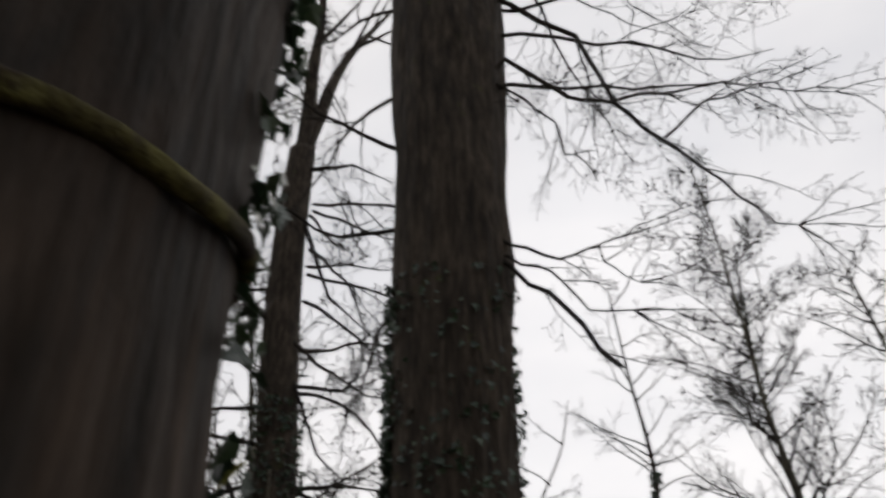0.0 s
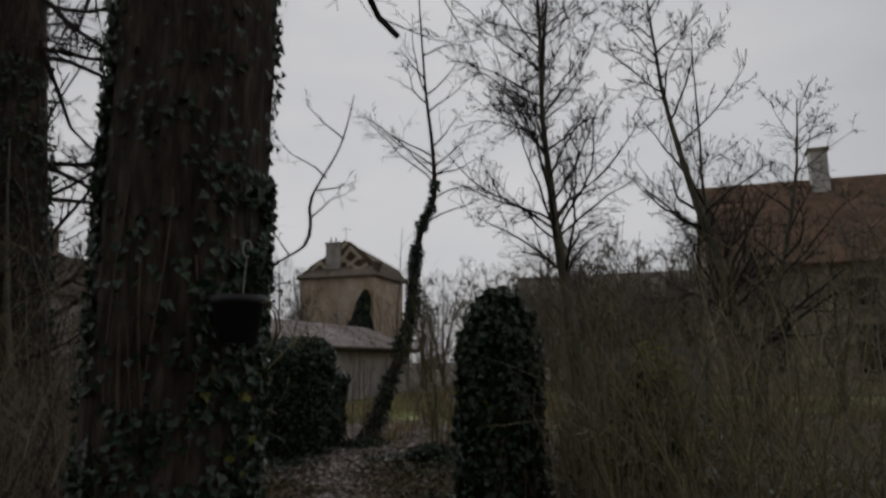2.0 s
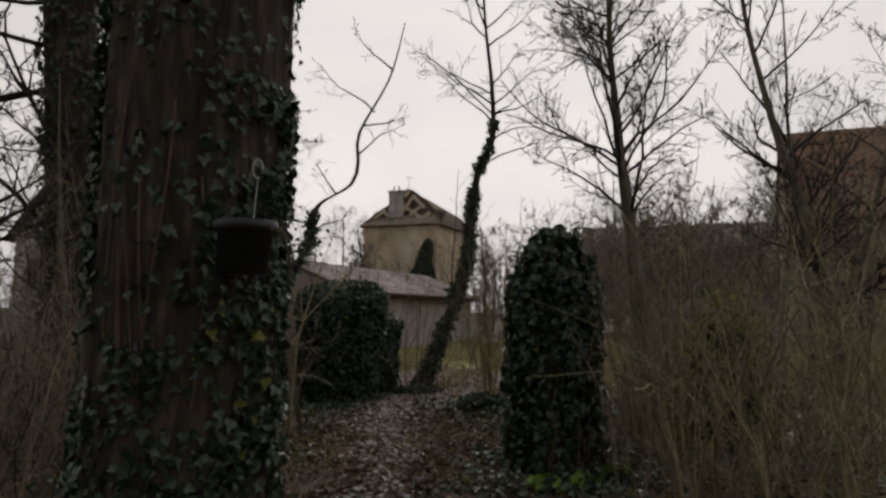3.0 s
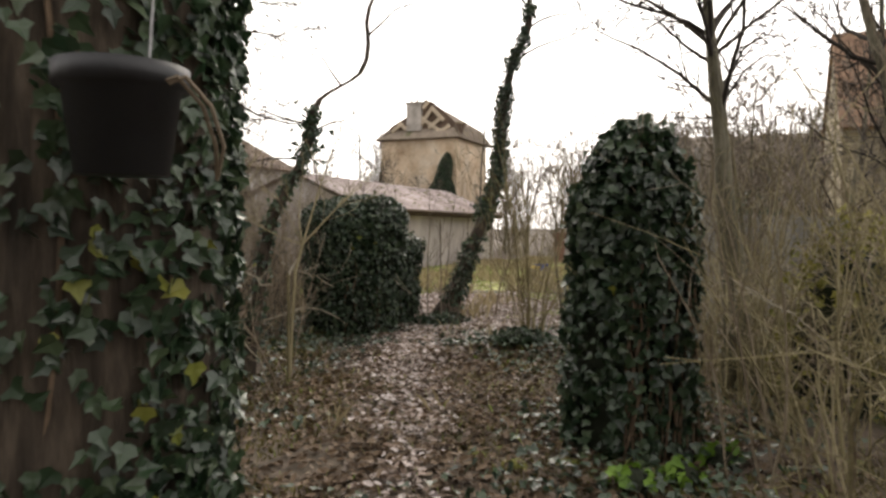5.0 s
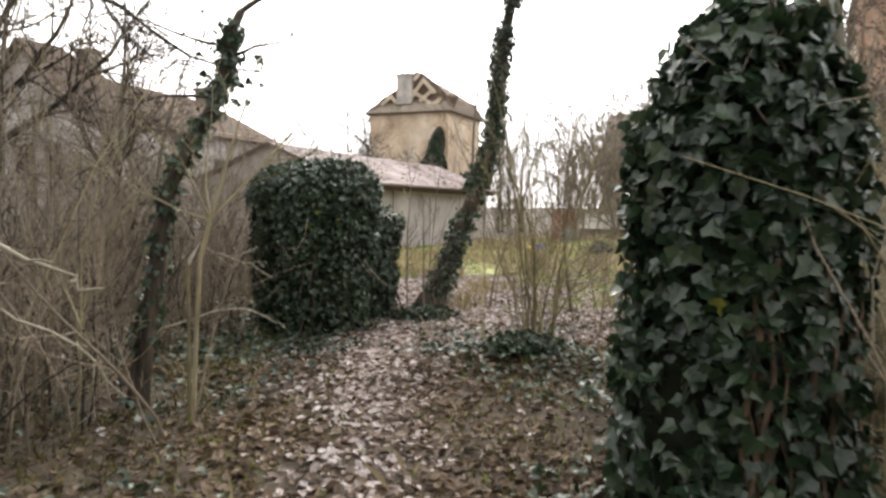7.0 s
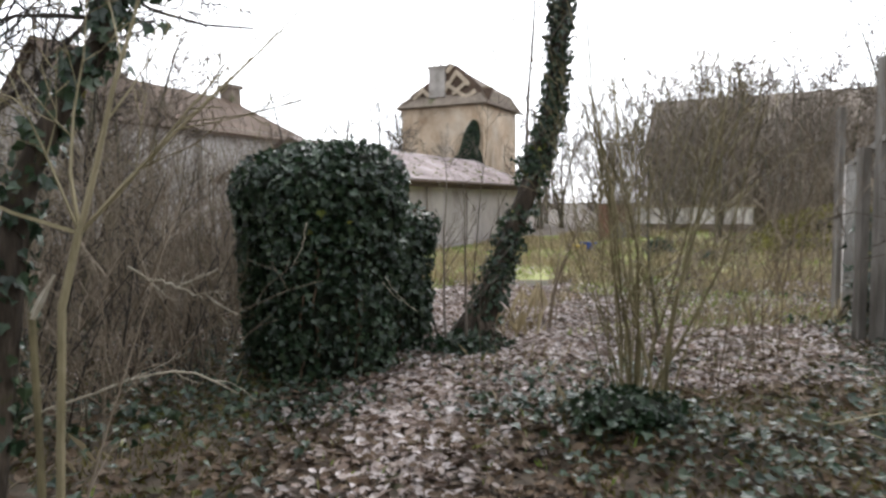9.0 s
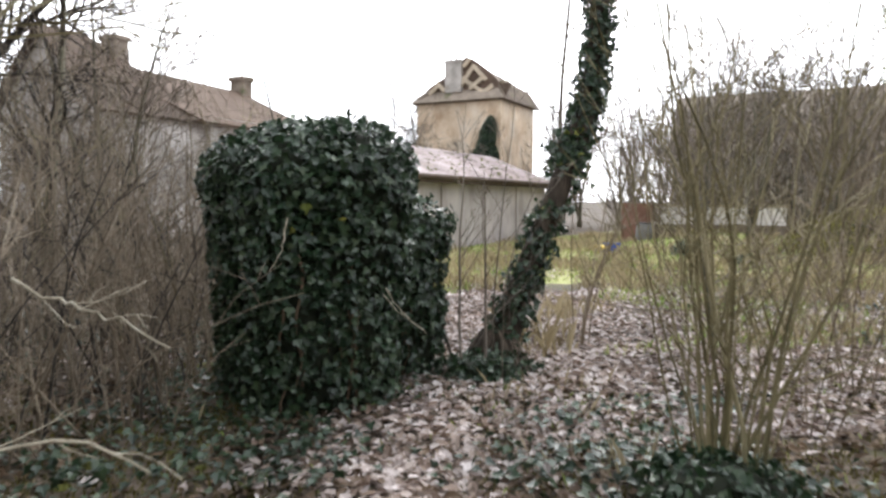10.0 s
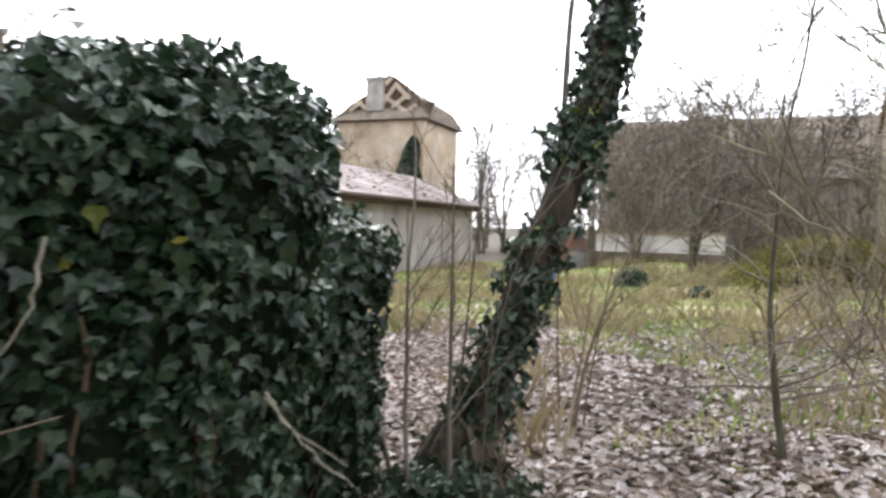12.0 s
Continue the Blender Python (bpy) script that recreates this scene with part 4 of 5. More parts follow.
# ---- bare trees, shrubs and thickets ----
def bare_tree(name, label, at, height, radius, seed, kids=(16, 7, 4), kid_len=0.38, lean=(0, 0), mat=None, twig=None, stems=1, lift=0.03, first=0.25, thin=0.006, spread=0.75):
    rnd = random.Random(seed)
    t = thing(name, label, "tree", (at[0], at[1], ground_z(*at) - 0.1))
    for i in range(stems):
        trunk, crown = Shape(), Shape()
        base = (rnd.uniform(-0.25, 0.25) * (i > 0), rnd.uniform(-0.2, 0.2) * (i > 0), 0)
        steps = 14
        pts = wander(rnd, base, (lean[0] + rnd.uniform(-0.05, 0.05), lean[1] + rnd.uniform(-0.05, 0.05), 1), height * rnd.uniform(0.88, 1), steps, 0.05, 0.03)
        rr = [max(0.008, radius * (1 - 0.9 * (q / steps) ** 0.8)) for q in range(steps + 1)]
        trunk.tube(pts, rr, 8, 0.06, rnd)
        for _ in range(kids[0]):
            u = rnd.uniform(first, 0.99)
            q = min(int(u * steps), steps - 1)
            p = pts[q].lerp(pts[q + 1], u * steps - q)
            a = rnd.uniform(0, 6.283)
            limb(crown, rnd, p, (math.cos(a) * spread, math.sin(a) * spread, rnd.uniform(0.3, 1.1)), height * kid_len * rnd.uniform(0.5, 1) * (1.2 - 0.75 * u), rr[q] * 0.45, len(kids) - 1, kids[1:], 0.13, lift, 0.65, 5, thin, 0.15, 0.45)
        part("trunk", trunk, mat or BARK_GREY, t, smooth=True)
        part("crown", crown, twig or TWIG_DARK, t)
    return t


def far_trees():
    rnd = random.Random(71)
    kinds = [bare_tree("bare_tree", "leafless grey-brown tree with fine twigs", (-9, 19), 12, 0.2, 72, (22, 8, 5), thin=0.008, first=0.15),
             bare_tree("bare_tree", "leafless grey-brown tree with fine twigs", (-13, 25), 11, 0.18, 73, (20, 9, 5), 0.45, thin=0.01, first=0.12),
             bare_tree("bare_tree", "leafless bushy tree with many stems", (14, 30), 7, 0.09, 74, (14, 7, 4), 0.5, stems=3, thin=0.009, first=0.1, twig=TWIG_BROWN)]
    for k in kinds:
        k["group"] = "bare trees"
    spots = [(0, -7, 17, 1.1), (1, -9.5, 15, 0.9), (0, -13, 20, 1.2), (1, -6.5, 23, 0.9), (2, -4, 24, 0.7), (2, -8, 30, 0.8), (2, -2, 36, 0.7),
             (2, 6.8, 50, 0.9), (1, 5, 63, 0.7), (0, 1.5, 66, 0.6), (2, 3, 55, 0.8), (2, 17, 66, 1), (2, 19.5, 72, 1), (2, 22, 62, 1), (1, 25, 70, 0.8), (2, 14, 75, 1), (0, 28, 66, 0.8),
             (2, 17.5, 39, 1.2), (2, 20.5, 37, 1.25), (2, 24, 39, 1.3), (2, 19, 42.5, 1.4), (2, 22.5, 43.5, 1.45), (2, 26, 41, 1.35), (2, 15.6, 38.5, 0.9), (2, 0.5, 44, 0.75), (1, 3.4, 48, 0.6), (2, 13.8, 33, 0.8), (2, 16.5, 36, 1), (2, 19, 33, 1.0), (1, 21, 40, 0.8), (2, 23, 36, 1.1), (0, 26, 44, 0.9), (2, 27, 34, 1), (2, 12, 14.5, 0.8), (2, 11.8, 19, 0.8), (1, 30, 42, 1),
             (0, -5, 12, 1.0), (1, -6.5, 14.5, 1.0), (0, -9, 12, 1.1), (1, -4.5, 17.5, 1.1), (2, -6, 11, 1.1), (2, 15.5, 60, 1.5), (2, 18, 62, 1.6), (2, 20.5, 60, 1.5), (2, 10.2, 69, 1.5), (0, 8, 70, 1.0), (1, 6, 66, 1.0), (0, 3.5, 64, 1.0), (2, 0.5, 58, 1.3), (2, 4.6, 57, 1.2), (2, 23, 64, 1.7), (2, 16, 42, 1.1), (0, 12.4, 17, 0.6), (2, 5.6, 10.2, 0.5), (0, -2.6, 12, 0.5), (1, -1.8, 16.5, 0.5), (2, -2.2, 19, 0.7), (2, -3.6, 15, 0.7), (2, 22, 41, 1.2), (2, 18, 46, 1.3), (2, 28, 38, 1.2), (0, 15, 18, 0.8), (2, 17.5, 25, 1), (2, 17, 17, 0.9), (2, 20, 24, 1.0), (0, 11, 13.2, 0.85), (2, 13.5, 11.5, 0.9), (1, -16, 10, 1), (0, -12, 3, 1.1), (1, 8, -9, 1), (0, -4, -8, 1)]
    for k, x, y, sc in spots:
        o = copy_thing(kinds[k], pose(0, 0, 0))
        o.matrix_world = pose(x, y, ground_z(x, y) - 0.15, 0, 0, rnd.uniform(0, 360)) @ Matrix.Scale(sc * rnd.uniform(0.9, 1.1), 4)


far_trees()
bare_tree("twin_stemmed_tree", "young bare tree with two slim greenish stems", (4.5, 8.75), 8.6, 0.085, 81, (38, 11, 6), 0.25, stems=2, thin=0.004, first=0.3)
bare_tree("spreading_shrub", "leafless shrub with long level brown twigs", (4.95, 14.6), 3.3, 0.03, 85, (30, 6, 3), 0.42, thin=0.003, first=0.12, lift=0.0, spread=1.6, twig=TWIG_BROWN)
bare_tree("slim_tree", "slim leafless tree with upswept twigs", (10.6, 13.6), 10.5, 0.09, 83, (32, 9, 5), 0.3, thin=0.005)


def thicket(name, label, region, count, height, mats, seed, twigs=7, lean=0.35, thick=0.008):
    """A tangle of thin arching stems over a part of the plan; region gives a random place or None."""
    rnd = random.Random(seed)
    for mat, share in mats:
        s = Shape()
        for _ in range(int(count * share)):
            at = None
            while at is None:
                at = region(rnd)
            x, y = at
            h = rnd.uniform(*height)
            a = rnd.uniform(0, 6.283)
            ln = abs(rnd.gauss(0, lean))
            pts = wander(rnd, (x, y, ground_z(x, y) - 0.05), (ln * math.cos(a), ln * math.sin(a), 1), h, 7, 0.11, -0.04)
            r = thick * rnd.uniform(0.5, 1.5)
            s.tube(pts, [max(0.0018, r * (1 - 0.75 * i / 7)) for i in range(8)], 4)
            for _ in range(twigs):
                i = rnd.randrange(1, 7)
                d = pts[i + 1] - pts[i]
                w = Vector((rnd.uniform(-1, 1), rnd.uniform(-1, 1), rnd.uniform(-0.2, 0.9)))
                tw = wander(rnd, pts[i], d.normalized() * 0.6 + w, h * rnd.uniform(0.1, 0.32), 3, 0.22)
                s.tube(tw, [0.003, 0.0026, 0.002, 0.0014], 3)
                for _ in range(2):
                    t2 = wander(rnd, tw[rnd.randrange(1, 3)], w + Vector((rnd.uniform(-1, 1), rnd.uniform(-1, 1), rnd.uniform(-0.5, 1))), h * 0.1 * rnd.uniform(0.5, 1.3), 2, 0.2)
                    s.tube(t2, [0.0022, 0.0018, 0.0012], 3)
        tagged(part(name, s, mat), label, "thicket", kind="stuff")


def left_side(rnd):
    y = rnd.uniform(9.3, 21)
    edge = 0.1 + 0.02 * (y - 9.3) if y < 13 else 0.45 + 0.25 * max(0, y - 15)
    x = edge - abs(rnd.gauss(0, 2.6))
    return None if x < -9 or (y < 13 and x > -0.1) else (x, y)


def left_near(rnd):
    y = rnd.uniform(6.6, 10.5)
    x = -0.5 - abs(rnd.gauss(0, 1.3)) - 0.15 * max(0, 8.5 - y)
    return (x, y)


def right_side(rnd):
    y = rnd.uniform(3.4, 10.2)
    x = 3.25 + abs(rnd.gauss(0, 1.7)) + 0.1 * max(0, 6 - y)
    if y > 6.9:
        x = max(x, 3.75 + 0.3 * (y - 6.9)) + rnd.uniform(0, 0.3)
    return (x, y)


def right_far(rnd):
    x, y = (rnd.uniform(7.5, 17), rnd.uniform(11, 30)) if rnd.random() < 0.35 else (rnd.uniform(13, 30), rnd.uniform(36, 45))
    return None if y < 32 and (x - 1.9) < 0.8 * (y - 10.9) else (x, y)


thicket("bramble_thicket", "dense brown tangle of leafless stems and brambles", left_side, 900, (0.9, 2.4), ((TWIG, 0.7), (TWIG_DARK, 0.3)), 91)
thicket("tall_scrub", "tall thin leafless saplings above the brambles", left_side, 260, (2.0, 4.2), ((TWIG, 0.7), (SAPLING, 0.3)), 95, twigs=10, lean=0.22, thick=0.006)
thicket("bramble_thicket", "dense brown tangle of leafless stems and brambles", left_near, 260, (0.6, 1.7), ((TWIG, 0.7), (TWIG_DARK, 0.3)), 92)
thicket("scrub_thicket", "olive-brown scrub of thin upright stems", right_side, 430, (0.8, 2.7), ((SAPLING, 0.75), (TWIG, 0.25)), 93)
thicket("far_scrub", "brown leafless scrub in front of the far buildings", right_far, 700, (1.2, 3.4), ((TWIG, 1.0),), 94, thick=0.014)


def coppice(name, label, at, count, height, seed, radius=0.014, spread=0.22, mat=SAPLING):
    rnd = random.Random(seed)
    t = thing(name, label, "shrub", (at[0], at[1], ground_z(*at) - 0.05))
    for i in range(count):
        a = rnd.uniform(0, 6.283)
        r = rnd.uniform(0, 0.28)
        s = Shape()
        limb(s, rnd, (r * math.cos(a), r * math.sin(a), 0), (math.cos(a) * spread * rnd.random(), math.sin(a) * spread * rnd.random(), 1), height * rnd.uniform(0.6, 1.1), radius * rnd.uniform(0.6, 1.4), 2, (9, 4), 0.075, 0.025, 0.55, 6, 0.0022, 0.2, 0.32)
        part("stem", s, mat, t)
    return t


coppice("hazel_shrub", "leafless multi-stemmed hazel shrub with greenish stems", (3.45, 11.65), 24, 3.0, 101, 0.0095, 0.34)
coppice("sapling_clump", "small clump of thin bare saplings by the leaning tree", (2.72, 14.3), 5, 3.0, 102, 0.012, 0.26, TWIG_BROWN)
coppice("sapling_clump", "small clump of thin bare saplings by the leaning tree", (3.9, 15.6), 4, 3.8, 103, 0.014, 0.12, TWIG)
coppice("sapling_clump", "thin upright bare saplings behind the ivy bush", (1.09, 16.0), 4, 4.4, 104, 0.016, 0.12, TWIG_BROWN)
coppice("hazel_shrub", "leafless multi-stemmed hazel shrub with greenish stems", (4.5, 12.6), 12, 3.2, 105, 0.005, 0.4, TWIG)
coppice("hazel_shrub", "leafless multi-stemmed hazel shrub with greenish stems", (5.6, 13.6), 10, 3.0, 106, 0.005, 0.4, TWIG)
coppice("sapling_clump", "young bare saplings at the edge of the thicket", (0.5, 9.7), 3, 2.0, 107, 0.01, 0.6, TWIG)


def pale_branch(points, radius, seed, twigs=True):
    rnd = random.Random(seed)
    t = thing("dead_branch", "pale bare dead branch reaching out of the thicket", "branch")
    s = Shape()
    p = []
    for a, b in zip(points, points[1:]):
        p += [Vector(a).lerp(Vector(b), k / 3) + Vector((rnd.gauss(0, radius), rnd.gauss(0, radius), rnd.gauss(0, 1.2 * radius))) for k in range(3)]
    p.append(Vector(points[-1]))
    s.tube(p, [radius * (1 - 0.6 * i / len(p)) for i in range(len(p))], 6, 0.1, rnd)
    for i in range(2, len(p) - 1, 2) if twigs else ():
        limb(s, rnd, p[i], (p[i + 1] - p[i]).normalized() + Vector((rnd.uniform(-0.6, 0.6), rnd.uniform(-0.6, 0.6), rnd.uniform(-0.6, 0.6))), rnd.uniform(0.15, 0.4), radius * 0.4, 1, (2,), 0.2, 0, 0.7, 4, 0.002)
    part("wood", s, TWIG_PALE, t)


pale_branch([(-1.3, 8.0, -0.2), (-1.1, 7.95, 0.8), (-0.7, 7.9, 1.34), (-0.23, 8.0, 1.3), (0.05, 8.05, 1.18), (0.3, 8.05, 1.0), (0.49, 8.08, 0.93)], 0.015, 111)
pale_branch([(-0.4, 10.6, -0.25), (0.0, 10.7, 0.25), (0.5, 10.8, 0.42), (0.8, 10.9, 0.42), (1.0, 10.9, 0.3)], 0.009, 112)
pale_branch([(-0.6, 9.0, -0.2), (-0.5, 9.0, 0.4), (-0.35, 9.05, 0.75), (0.05, 9.1, 0.5), (0.3, 9.1, 0.2)], 0.01, 113)
pale_branch([(4.3, 6.4, 0.2), (3.8, 6.3, 0.55), (3.4, 6.4, 0.9), (3.2, 6.6, 1.05)], 0.006, 114)
pale_branch([(3.7, 5.6, -0.1), (3.62, 5.6, 0.5), (3.66, 5.6, 0.95), (3.55, 5.6, 1.2), (3.35, 5.6, 1.4)], 0.008, 115)

pale_branch([(1.2, 13.12, 1.12), (1.18, 13.12, 0.99), (1.15, 13.12, 0.87), (1.08, 13.12, 0.77)], 0.006, 116, False)
pale_branch([(1.84, 13.0, 0.67), (1.92, 13.0, 0.54), (2.01, 13.0, 0.45), (2.11, 13.0, 0.36)], 0.004, 117, False)
pale_branch([(1.83, 13.25, 0.59), (1.93, 13.25, 0.47), (2.11, 13.25, 0.34)], 0.004, 118, False)
pale_branch([(0.32, 11.4, 0.92), (0.5, 11.4, 0.84), (0.59, 11.4, 0.8), (0.74, 11.4, 0.73), (0.93, 11.4, 0.63)], 0.009, 119)


def forked_sapling():
    rnd = random.Random(117)
    t = thing("forked_sapling", "greenish sapling forking at chest height with a broken stem", "sapling")
    s = Shape()
    s.tube([(0.5, 9.95, -0.3), (0.53, 9.94, 0.4), (0.56, 9.93, 0.9), (0.63, 9.93, 1.18)], [0.018, 0.016, 0.015, 0.014], 7, 0.05, rnd)
    part("stem", s, SAPLING, t)
    for way, ln, r in (((0.22, 0, 1), 1.3, 0.013), ((-0.25, 0.1, 0.9), 0.9, 0.009), ((1, 0.2, 0.75), 1.3, 0.01), ((-1, 0.1, 0.35), 0.9, 0.009), ((0.8, -0.1, 1), 1.0, 0.008), ((-0.6, 0.2, 1), 1.0, 0.007)):
        b = Shape()
        limb(b, rnd, (0.63, 9.93, 1.17), way, ln, r, 2, (5, 3), 0.09, 0.02, 0.6, 5, 0.0025)
        part("branch", b, SAPLING, t)
    b = Shape()
    b.tube([(0.5, 9.85, -0.3), (0.5, 9.84, 0.5), (0.5, 9.83, 0.9)], [0.015, 0.013, 0.013], 7, 0.05, rnd)
    part("second_stem", b, SAPLING, t)
    b = Shape()
    b.tube([(0.5, 9.83, 0.88), (0.53, 9.83, 0.94), (0.58, 9.83, 1.03)], [0.014, 0.014, 0.005], 6)
    part("broken_stem", b, TWIG_PALE, t, "splintered pale stub")


forked_sapling()


# ---- garden fence, panel and things on the lawn ----
def build_fence():
    t = thing("garden_fence", "old fence of weathered grey posts beside a plank panel", "fence")
    for x, y, h, w in ((8.3, 16.28, 2.55, 0.09), (7.04, 14.2, 1.83, 0.1), (7.12, 14.04, 2.76, 0.1)):
        part("post", Shape().box((x - w / 2, y - w / 2, ground_z(x, y) - 0.1), (x + w / 2, y + w / 2, h)), WOOD, t)
    part("board", Shape().box((7.86, 15.57, ground_z(7.95, 15.6) - 0.05), (8.07, 15.6, 1.72)), WHITE, t, "board with flaking white paint")
    part("rail", Shape().beam((8.36, 16.2, 1.72), (7.0, 13.8, 1.92), 0.06, 0.07), WOOD, t)
    p = thing("plank_panel", "dark grey-green panel of overlapping horizontal boards", "panel")
    for i in range(9):
        part("board", Shape().box((7.2, 0, -0.2 + 0.2 * i), (10.2, 0.035, 0.01 + 0.2 * i), pose(0, 14.0 - 0.006 * (i % 2), 0)), PANEL, p)


def blob_plant(name, label, category, at, size, count, mat, seed, leaf=0.06):
    rnd = random.Random(seed)
    t = thing(name, label, category, (at[0], at[1], ground_z(*at)))
    s = Shape()
    for _ in range(count):
        a, u = rnd.uniform(0, 6.283), rnd.random()
        r = (1 - u ** 2) ** 0.5 * (1 + 0.35 * noise.noise((math.cos(a) * 2 + seed, math.sin(a) * 2, u * 2)))
        p = Vector((size[0] * r * math.cos(a), size[1] * r * math.sin(a), size[2] * u)) * rnd.uniform(0.8, 1.05)
        put_leaf(s, leaf_matrix(rnd, p, (math.cos(a), math.sin(a), u + 0.3), leaf * rnd.uniform(0.6, 1.4), loose=0.7))
    tagged(part("foliage", s, mat, t), kind="stuff")
    k = Shape()
    k.tube([(0, 0, -0.1), (0, 0, size[2] * 0.3), (0, 0, size[2] * 0.6), (0, 0, size[2] * 0.8)], [min(size[0], size[1]) * f for f in (0.75, 0.75, 0.6, 0.3)], 10, 0.2, rnd)
    # dark filler inside the plant, coloured as the shade among its leaves
    part("core", k, IVY_SHADE, t)


def build_lawn_things():
    b = thing("plastic_crate", "blue and yellow plastic toy box on the grass", "box", (9.2, 29.6, ground_z(9.2, 29.6)), 20)
    part("box", Shape().box((-0.2, -0.15, 0), (0.2, 0.15, 0.3)).box((-0.22, -0.17, 0.26), (0.22, 0.17, 0.3)), BLUE, b)
    part("lid", Shape().box((-0.5, -0.15, 0), (-0.22, 0.15, 0.2)).box((-0.52, -0.17, 0.18), (-0.2, 0.17, 0.22)), YELLOW, b)
    u = thing("water_butt", "dark green water butt by the wall", "barrel", (12.0, 34, ground_z(12.0, 34)))
    part("barrel", Shape().tube([(0, 0, 0), (0, 0, 0.3), (0, 0, 0.6), (0, 0, 0.85)], [0.26, 0.31, 0.31, 0.27], 16), PANEL, u)
    part("lid", Shape().tube([(0, 0, 0.85), (0, 0, 0.9)], [0.29, 0.27], 16), BLACK, u)
    blob_plant("low_shrub", "small round dark green shrub on the lawn", "shrub", (11.1, 28.3), (0.5, 0.4, 0.5), 900, IVY, 121)
    blob_plant("low_shrub", "small round dark green shrub on the lawn", "shrub", (11.2, 25.2), (0.35, 0.3, 0.3), 600, IVY, 122)
    blob_plant("golden_hedge", "low yellow-green mossy hedge mound", "hedge", (17.4, 28.2), (2.9, 1.5, 1.5), 9000, HEDGE, 123, 0.07)
    blob_plant("golden_hedge", "low yellow-green mossy hedge mound", "hedge", (15.0, 26.6), (1.6, 0.9, 0.7), 3000, HEDGE, 124, 0.06)
    blob_plant("dark_undergrowth", "dark clump of ivy and dead stems at the shrub's foot", "undergrowth", (3.25, 11.3), (0.4, 0.32, 0.17), 420, IVY, 125, 0.05)
    for at, n, seed in (((2.6, 6.62), 26, 128), ((2.95, 6.72), 34, 129), ((3.4, 7.05), 30, 130)):
        blob_plant("green_weed", "fresh green broad-leaved weed among dead leaves", "plant", at, (0.16, 0.13, 0.16), n, NETTLE, seed, 0.075)
    blob_plant("dark_undergrowth", "dark tangle of ivy and twigs round the leaning tree's foot", "undergrowth", (2.75, 14.35), (0.5, 0.4, 0.2), 500, IVY, 131, 0.05)
    blob_plant("evergreen_shrub", "mid-green evergreen shrub behind the plank panel", "shrub", (8.6, 14.8), (1.2, 0.5, 2.3), 2600, IVY, 132, 0.08)
    blob_plant("low_shrub", "dark mossy clump at the foot of the garden wall", "shrub", (14.2, 32.6), (1.3, 0.5, 0.45), 1100, HEDGE, 133, 0.07)
    blob_plant("evergreen_shrub", "mid-green evergreen shrub in the scrub", "shrub", (5.0, 7.9), (0.6, 0.5, 1.55), 1100, HEDGE, 127, 0.06)


build_fence()
build_lawn_things()


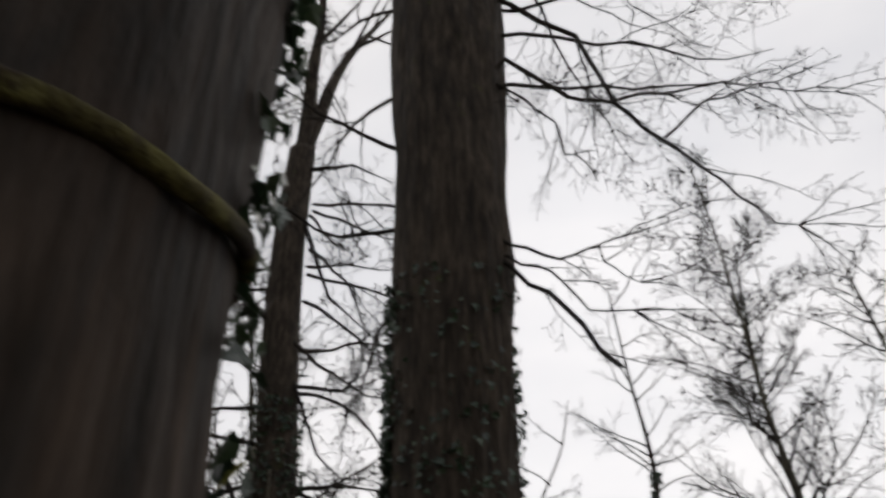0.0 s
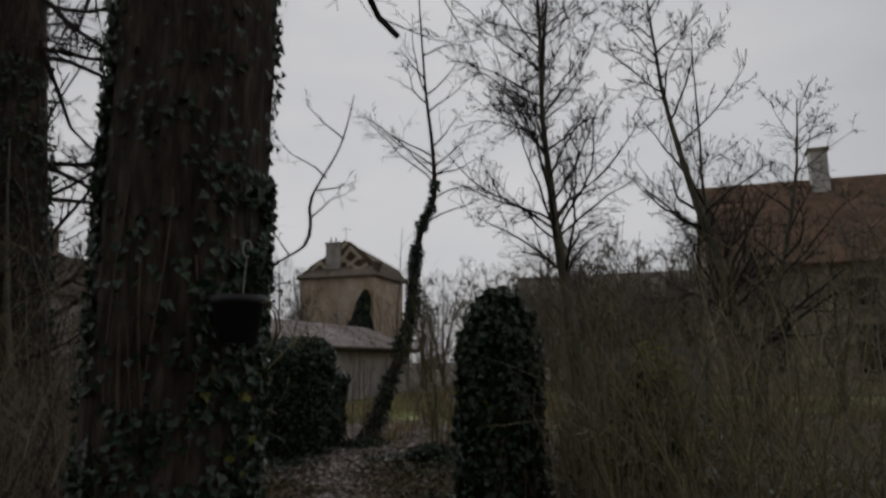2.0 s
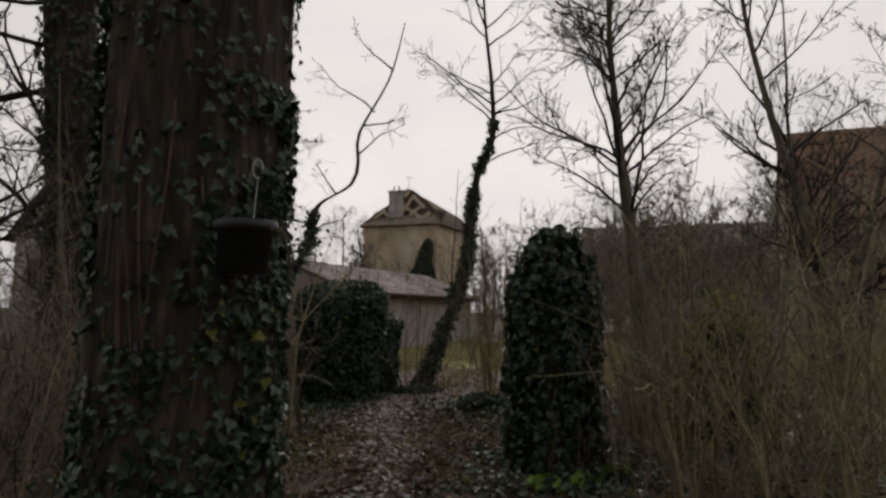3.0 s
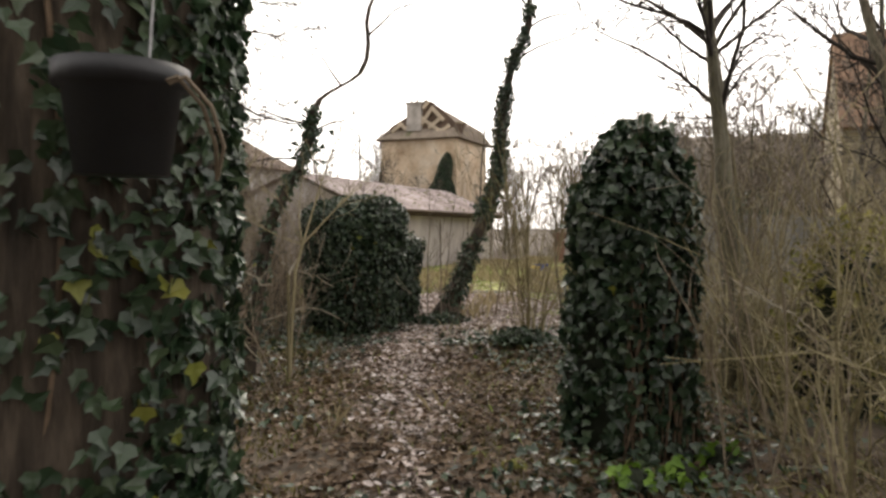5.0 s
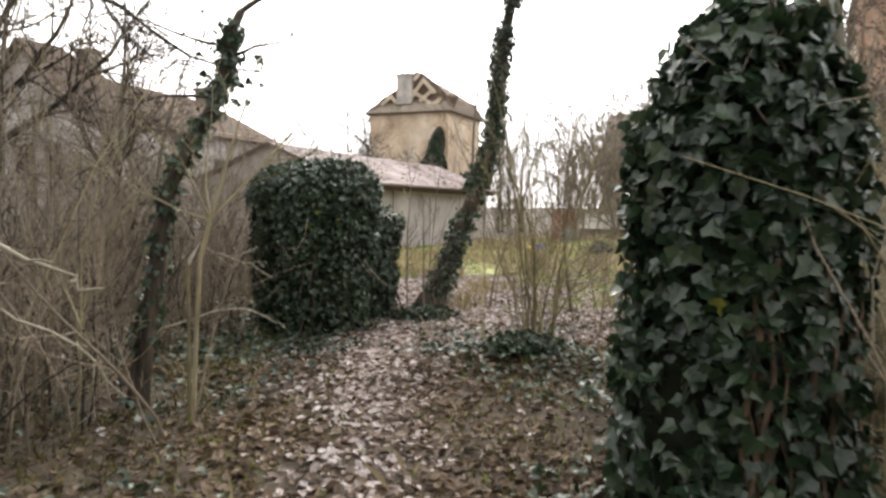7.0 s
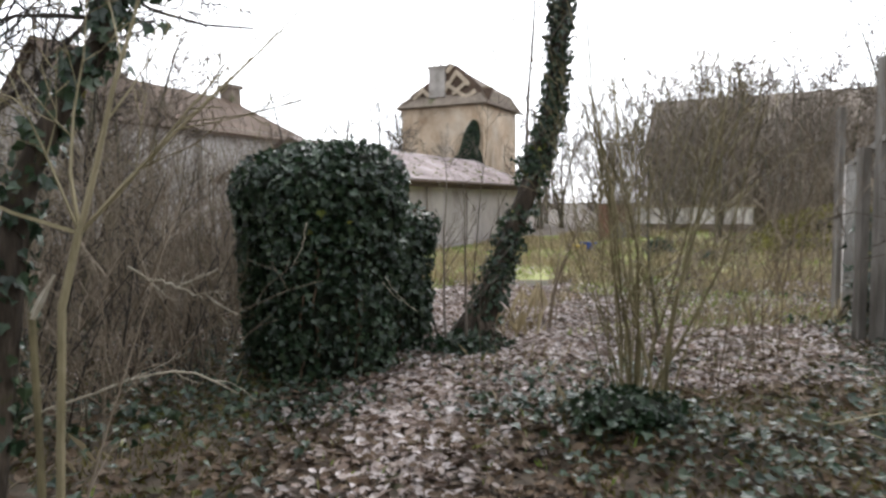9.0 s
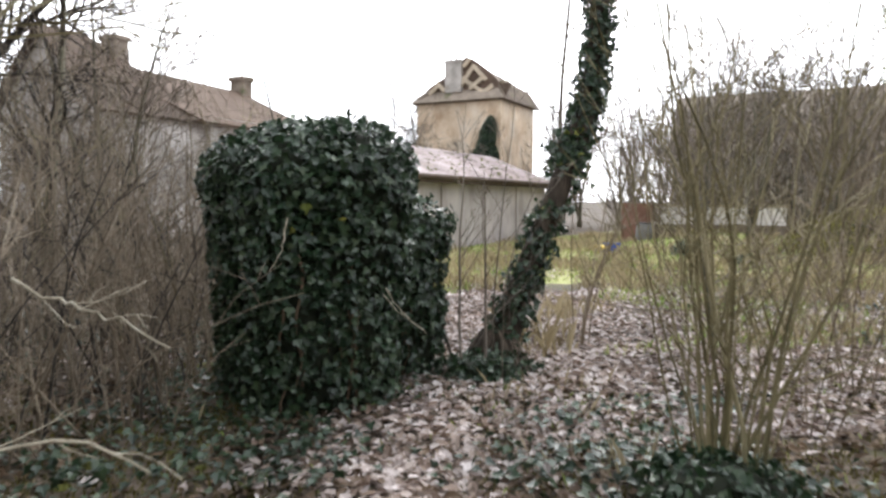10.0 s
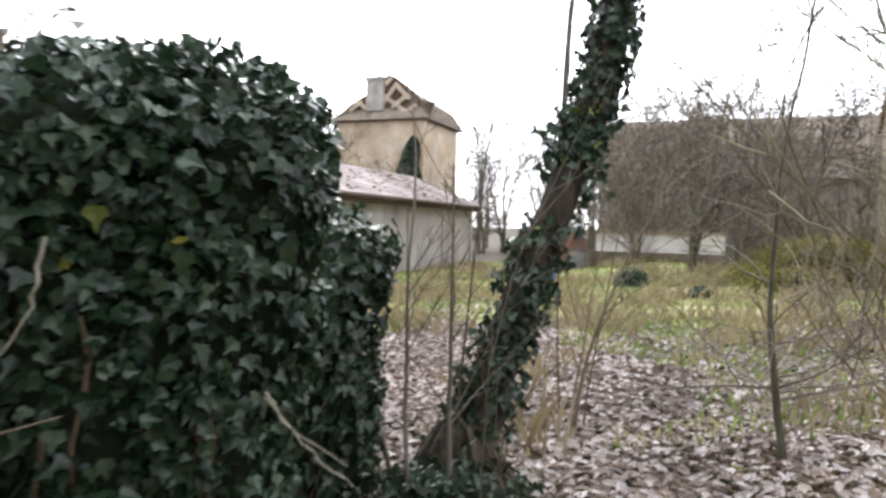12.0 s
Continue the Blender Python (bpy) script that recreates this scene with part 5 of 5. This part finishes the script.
# ---- ground cover ----
def cover_ground():
    rnd = random.Random(131)
    dead, brown = Shape(), Shape()
    template = [Vector(p) for p in DEAD_OUT]
    n = 0
    floor_leaves = thing("leaf_litter", "pale and brown dead leaves covering the woodland floor", "leaves", kind="stuff")
    mesh = leaf_mesh("dead_leaf", DEAD_OUT, LITTER)
    singles = 0
    while n < 62000:
        y = 1.5 + 25 * rnd.random() ** 1.15
        x = rnd.gauss(0.9 + 0.16 * y, 1.6 + 0.12 * y)
        if x < -6 or x > 16:
            continue
        path = math.exp(-((x - 0.55 - 0.115 * y - 0.008 * max(0, y - 10) ** 2) / 0.75) ** 2)
        open_ground = 1.0 if y > 12.5 and 2.6 < x < 11 else 0.0
        lawn = 1 if (y > 20 + 0.5 * noise.noise((x, y, 1)) * 4) else 0
        dens = (0.3 if y > 10 else 0.22) + 0.6 * path + 0.4 * open_ground - 0.75 * lawn + 0.5 * noise.noise((x * 0.9, y * 0.9, 5))
        if rnd.random() > dens:
            continue
        z = ground_z(x, y) + rnd.uniform(0.004, 0.03)
        size = rnd.uniform(0.045, 0.1) if y > 11 else rnd.uniform(0.035, 0.078)
        m = Euler((rnd.gauss(0, 0.35), rnd.gauss(0, 0.35), rnd.uniform(0, 6.28))).to_matrix().to_4x4() * size
        m[3][3] = 1
        m.translation = (x, y, z)
        if singles < 300 and 9 < y < 14 and 1 < x < 3.2 and rnd.random() < 0.2:
            part("dead_leaf", mesh, None, floor_leaves).matrix_basis = m
            singles += 1
        else:
            trodden = math.exp(-((x - 0.55 - 0.115 * y - 0.008 * max(0, y - 10) ** 2) / (0.3 if y < 8 else 0.45 if y < 12 else 0.75)) ** 2)
            pale = 0.9 * trodden + open_ground + 0.5 * noise.noise((x * 1.3, y * 1.3, 8)) + rnd.uniform(-0.5, 0.4) + 0.07 * (y - 10)
            put_leaf(dead if pale > 0.5 else brown, m, DEAD_OUT)
        n += 1
    tagged(part("scattered_leaves", dead, LITTER, floor_leaves), kind="stuff")
    tagged(part("brown_leaves", brown, LITTER_BROWN, floor_leaves), kind="stuff")
    creep = Shape()
    n = 0
    while n < 14000:
        y, x = rnd.uniform(2, 19), rnd.uniform(-4, 9)
        path = math.exp(-((x - 0.55 - 0.115 * y - 0.008 * max(0, y - 10) ** 2) / 0.6) ** 2)
        dens = 0.22 + 0.9 * noise.noise((x * 0.7, y * 0.7, 9)) - 0.55 * path
        for bx, by, br in ((1.2, 13.4, 1.5), (3.0, 7.5, 0.9), (0.1, 5.4, 1.1), (7.6, 14, 1.5), (3.3, 11.3, 0.8)):
            dens += 0.8 * math.exp(-((x - bx) ** 2 + (y - by) ** 2) / br ** 2)
        if y > 13.5 and x > 2.6 and x < 7:
            dens -= 0.6
        if rnd.random() > dens:
            continue
        put_leaf(creep, leaf_matrix(rnd, (x, y, ground_z(x, y) + rnd.uniform(0.02, 0.1)), (0, 0, 1), rnd.uniform(0.04, 0.085), loose=0.4))
        n += 1
    tagged(part("ground_ivy", creep, IVY), "dark green ivy creeping over the ground", "ground ivy", kind="stuff")
    for mat, name, label, count, (lo, hi) in ((GRASS, "lawn_grass", "short mossy green grass of the garden", 52000, (0.04, 0.13)), (GRASS_DRY, "dry_grass", "dry straw-coloured grass tufts", 15000, (0.1, 0.4))):
        g = Shape()
        n = 0
        while n < count:
            y = rnd.uniform(15, 44) if rnd.random() < 0.93 else rnd.uniform(3, 14)
            x = rnd.uniform(0, 20)
            if y > 15 and (x - 10.4) * 0.839 - (y - 42.6) * 0.545 < 0.2:
                continue
            if y > 15 and mat is GRASS and noise.noise((x * 0.35, y * 0.35, 2)) + 0.06 * (y - 20) < -0.05:
                continue
            if mat is GRASS_DRY and noise.noise((x * 0.5, y * 0.5, 7)) < (0.05 if y > 15 else 0.25):
                continue
            z = ground_z(x, y)
            a, h = rnd.uniform(0, 6.283), rnd.uniform(lo, hi) * (1 if y > 15 else 0.6)
            w = (0.005 + 0.0007 * y) * (1 if y > 15 else 0.5)
            c, sn = math.cos(a), math.sin(a)
            bx, by = rnd.gauss(0, 0.4) * h, rnd.gauss(0, 0.4) * h
            g.add([(x - w * c, y - w * sn, z - 0.01), (x + w * c, y + w * sn, z - 0.01), (x + w * 0.6 * c + bx * 0.4, y + w * 0.6 * sn + by * 0.4, z + h * 0.6), (x + bx, y + by, z + h)], [(0, 1, 2), (0, 2, 3)])
            n += 1
        tagged(part(name, g, mat), label, "grass", kind="stuff")
    g = Shape()
    n = 0
    while n < 60000:
        y, x = rnd.uniform(2.5, 15), rnd.uniform(-3, 8)
        off = abs(x - 0.55 - 0.115 * y - 0.008 * max(0, y - 10) ** 2)
        if noise.noise((x * 0.9, y * 0.9, 12)) + 0.25 * min(off, 1.2) - 0.03 * max(0, y - 9) < 0.05:
            continue
        z, h, a = ground_z(x, y), rnd.uniform(0.015, 0.07), rnd.uniform(0, 6.283)
        w, bx, by = 0.007, rnd.gauss(0, 0.03), rnd.gauss(0, 0.03)
        g.add([(x - w * math.cos(a), y - w * math.sin(a), z), (x + w * math.cos(a), y + w * math.sin(a), z), (x + bx, y + by, z + h)], [(0, 1, 2)])
        n += 1
    tagged(part("moss_tufts", g, MOSS_BLADE), "olive moss and short grass between the dead leaves", "moss", kind="stuff")
    m = Shape()
    for _ in range(1100):
        y, x = rnd.uniform(3, 24), rnd.uniform(-2, 13)
        if noise.noise((x * 0.8, y * 0.8, 4)) < 0.05 or abs(x - 0.55 - 0.115 * y) < 0.35:
            continue
        z, r = ground_z(x, y), rnd.uniform(0.03, 0.13)
        k = 8
        ring = [(x + r * rnd.uniform(0.6, 1.2) * math.cos(6.283 * i / k), y + r * rnd.uniform(0.6, 1.2) * math.sin(6.283 * i / k), z - 0.03) for i in range(k)]
        inner = [(x + (p[0] - x) * 0.6, y + (p[1] - y) * 0.6, z + r * 0.16) for p in ring]
        m.add([*ring, *inner, (x, y, z + r * 0.24)], [*[(i, (i + 1) % k, k + (i + 1) % k, k + i) for i in range(k)], *[(k + i, k + (i + 1) % k, 2 * k) for i in range(k)]])
    tagged(part("moss_cushions", m, MOSS, smooth=True), "yellow-green moss cushions among the dead leaves", "moss", kind="stuff")


cover_ground()
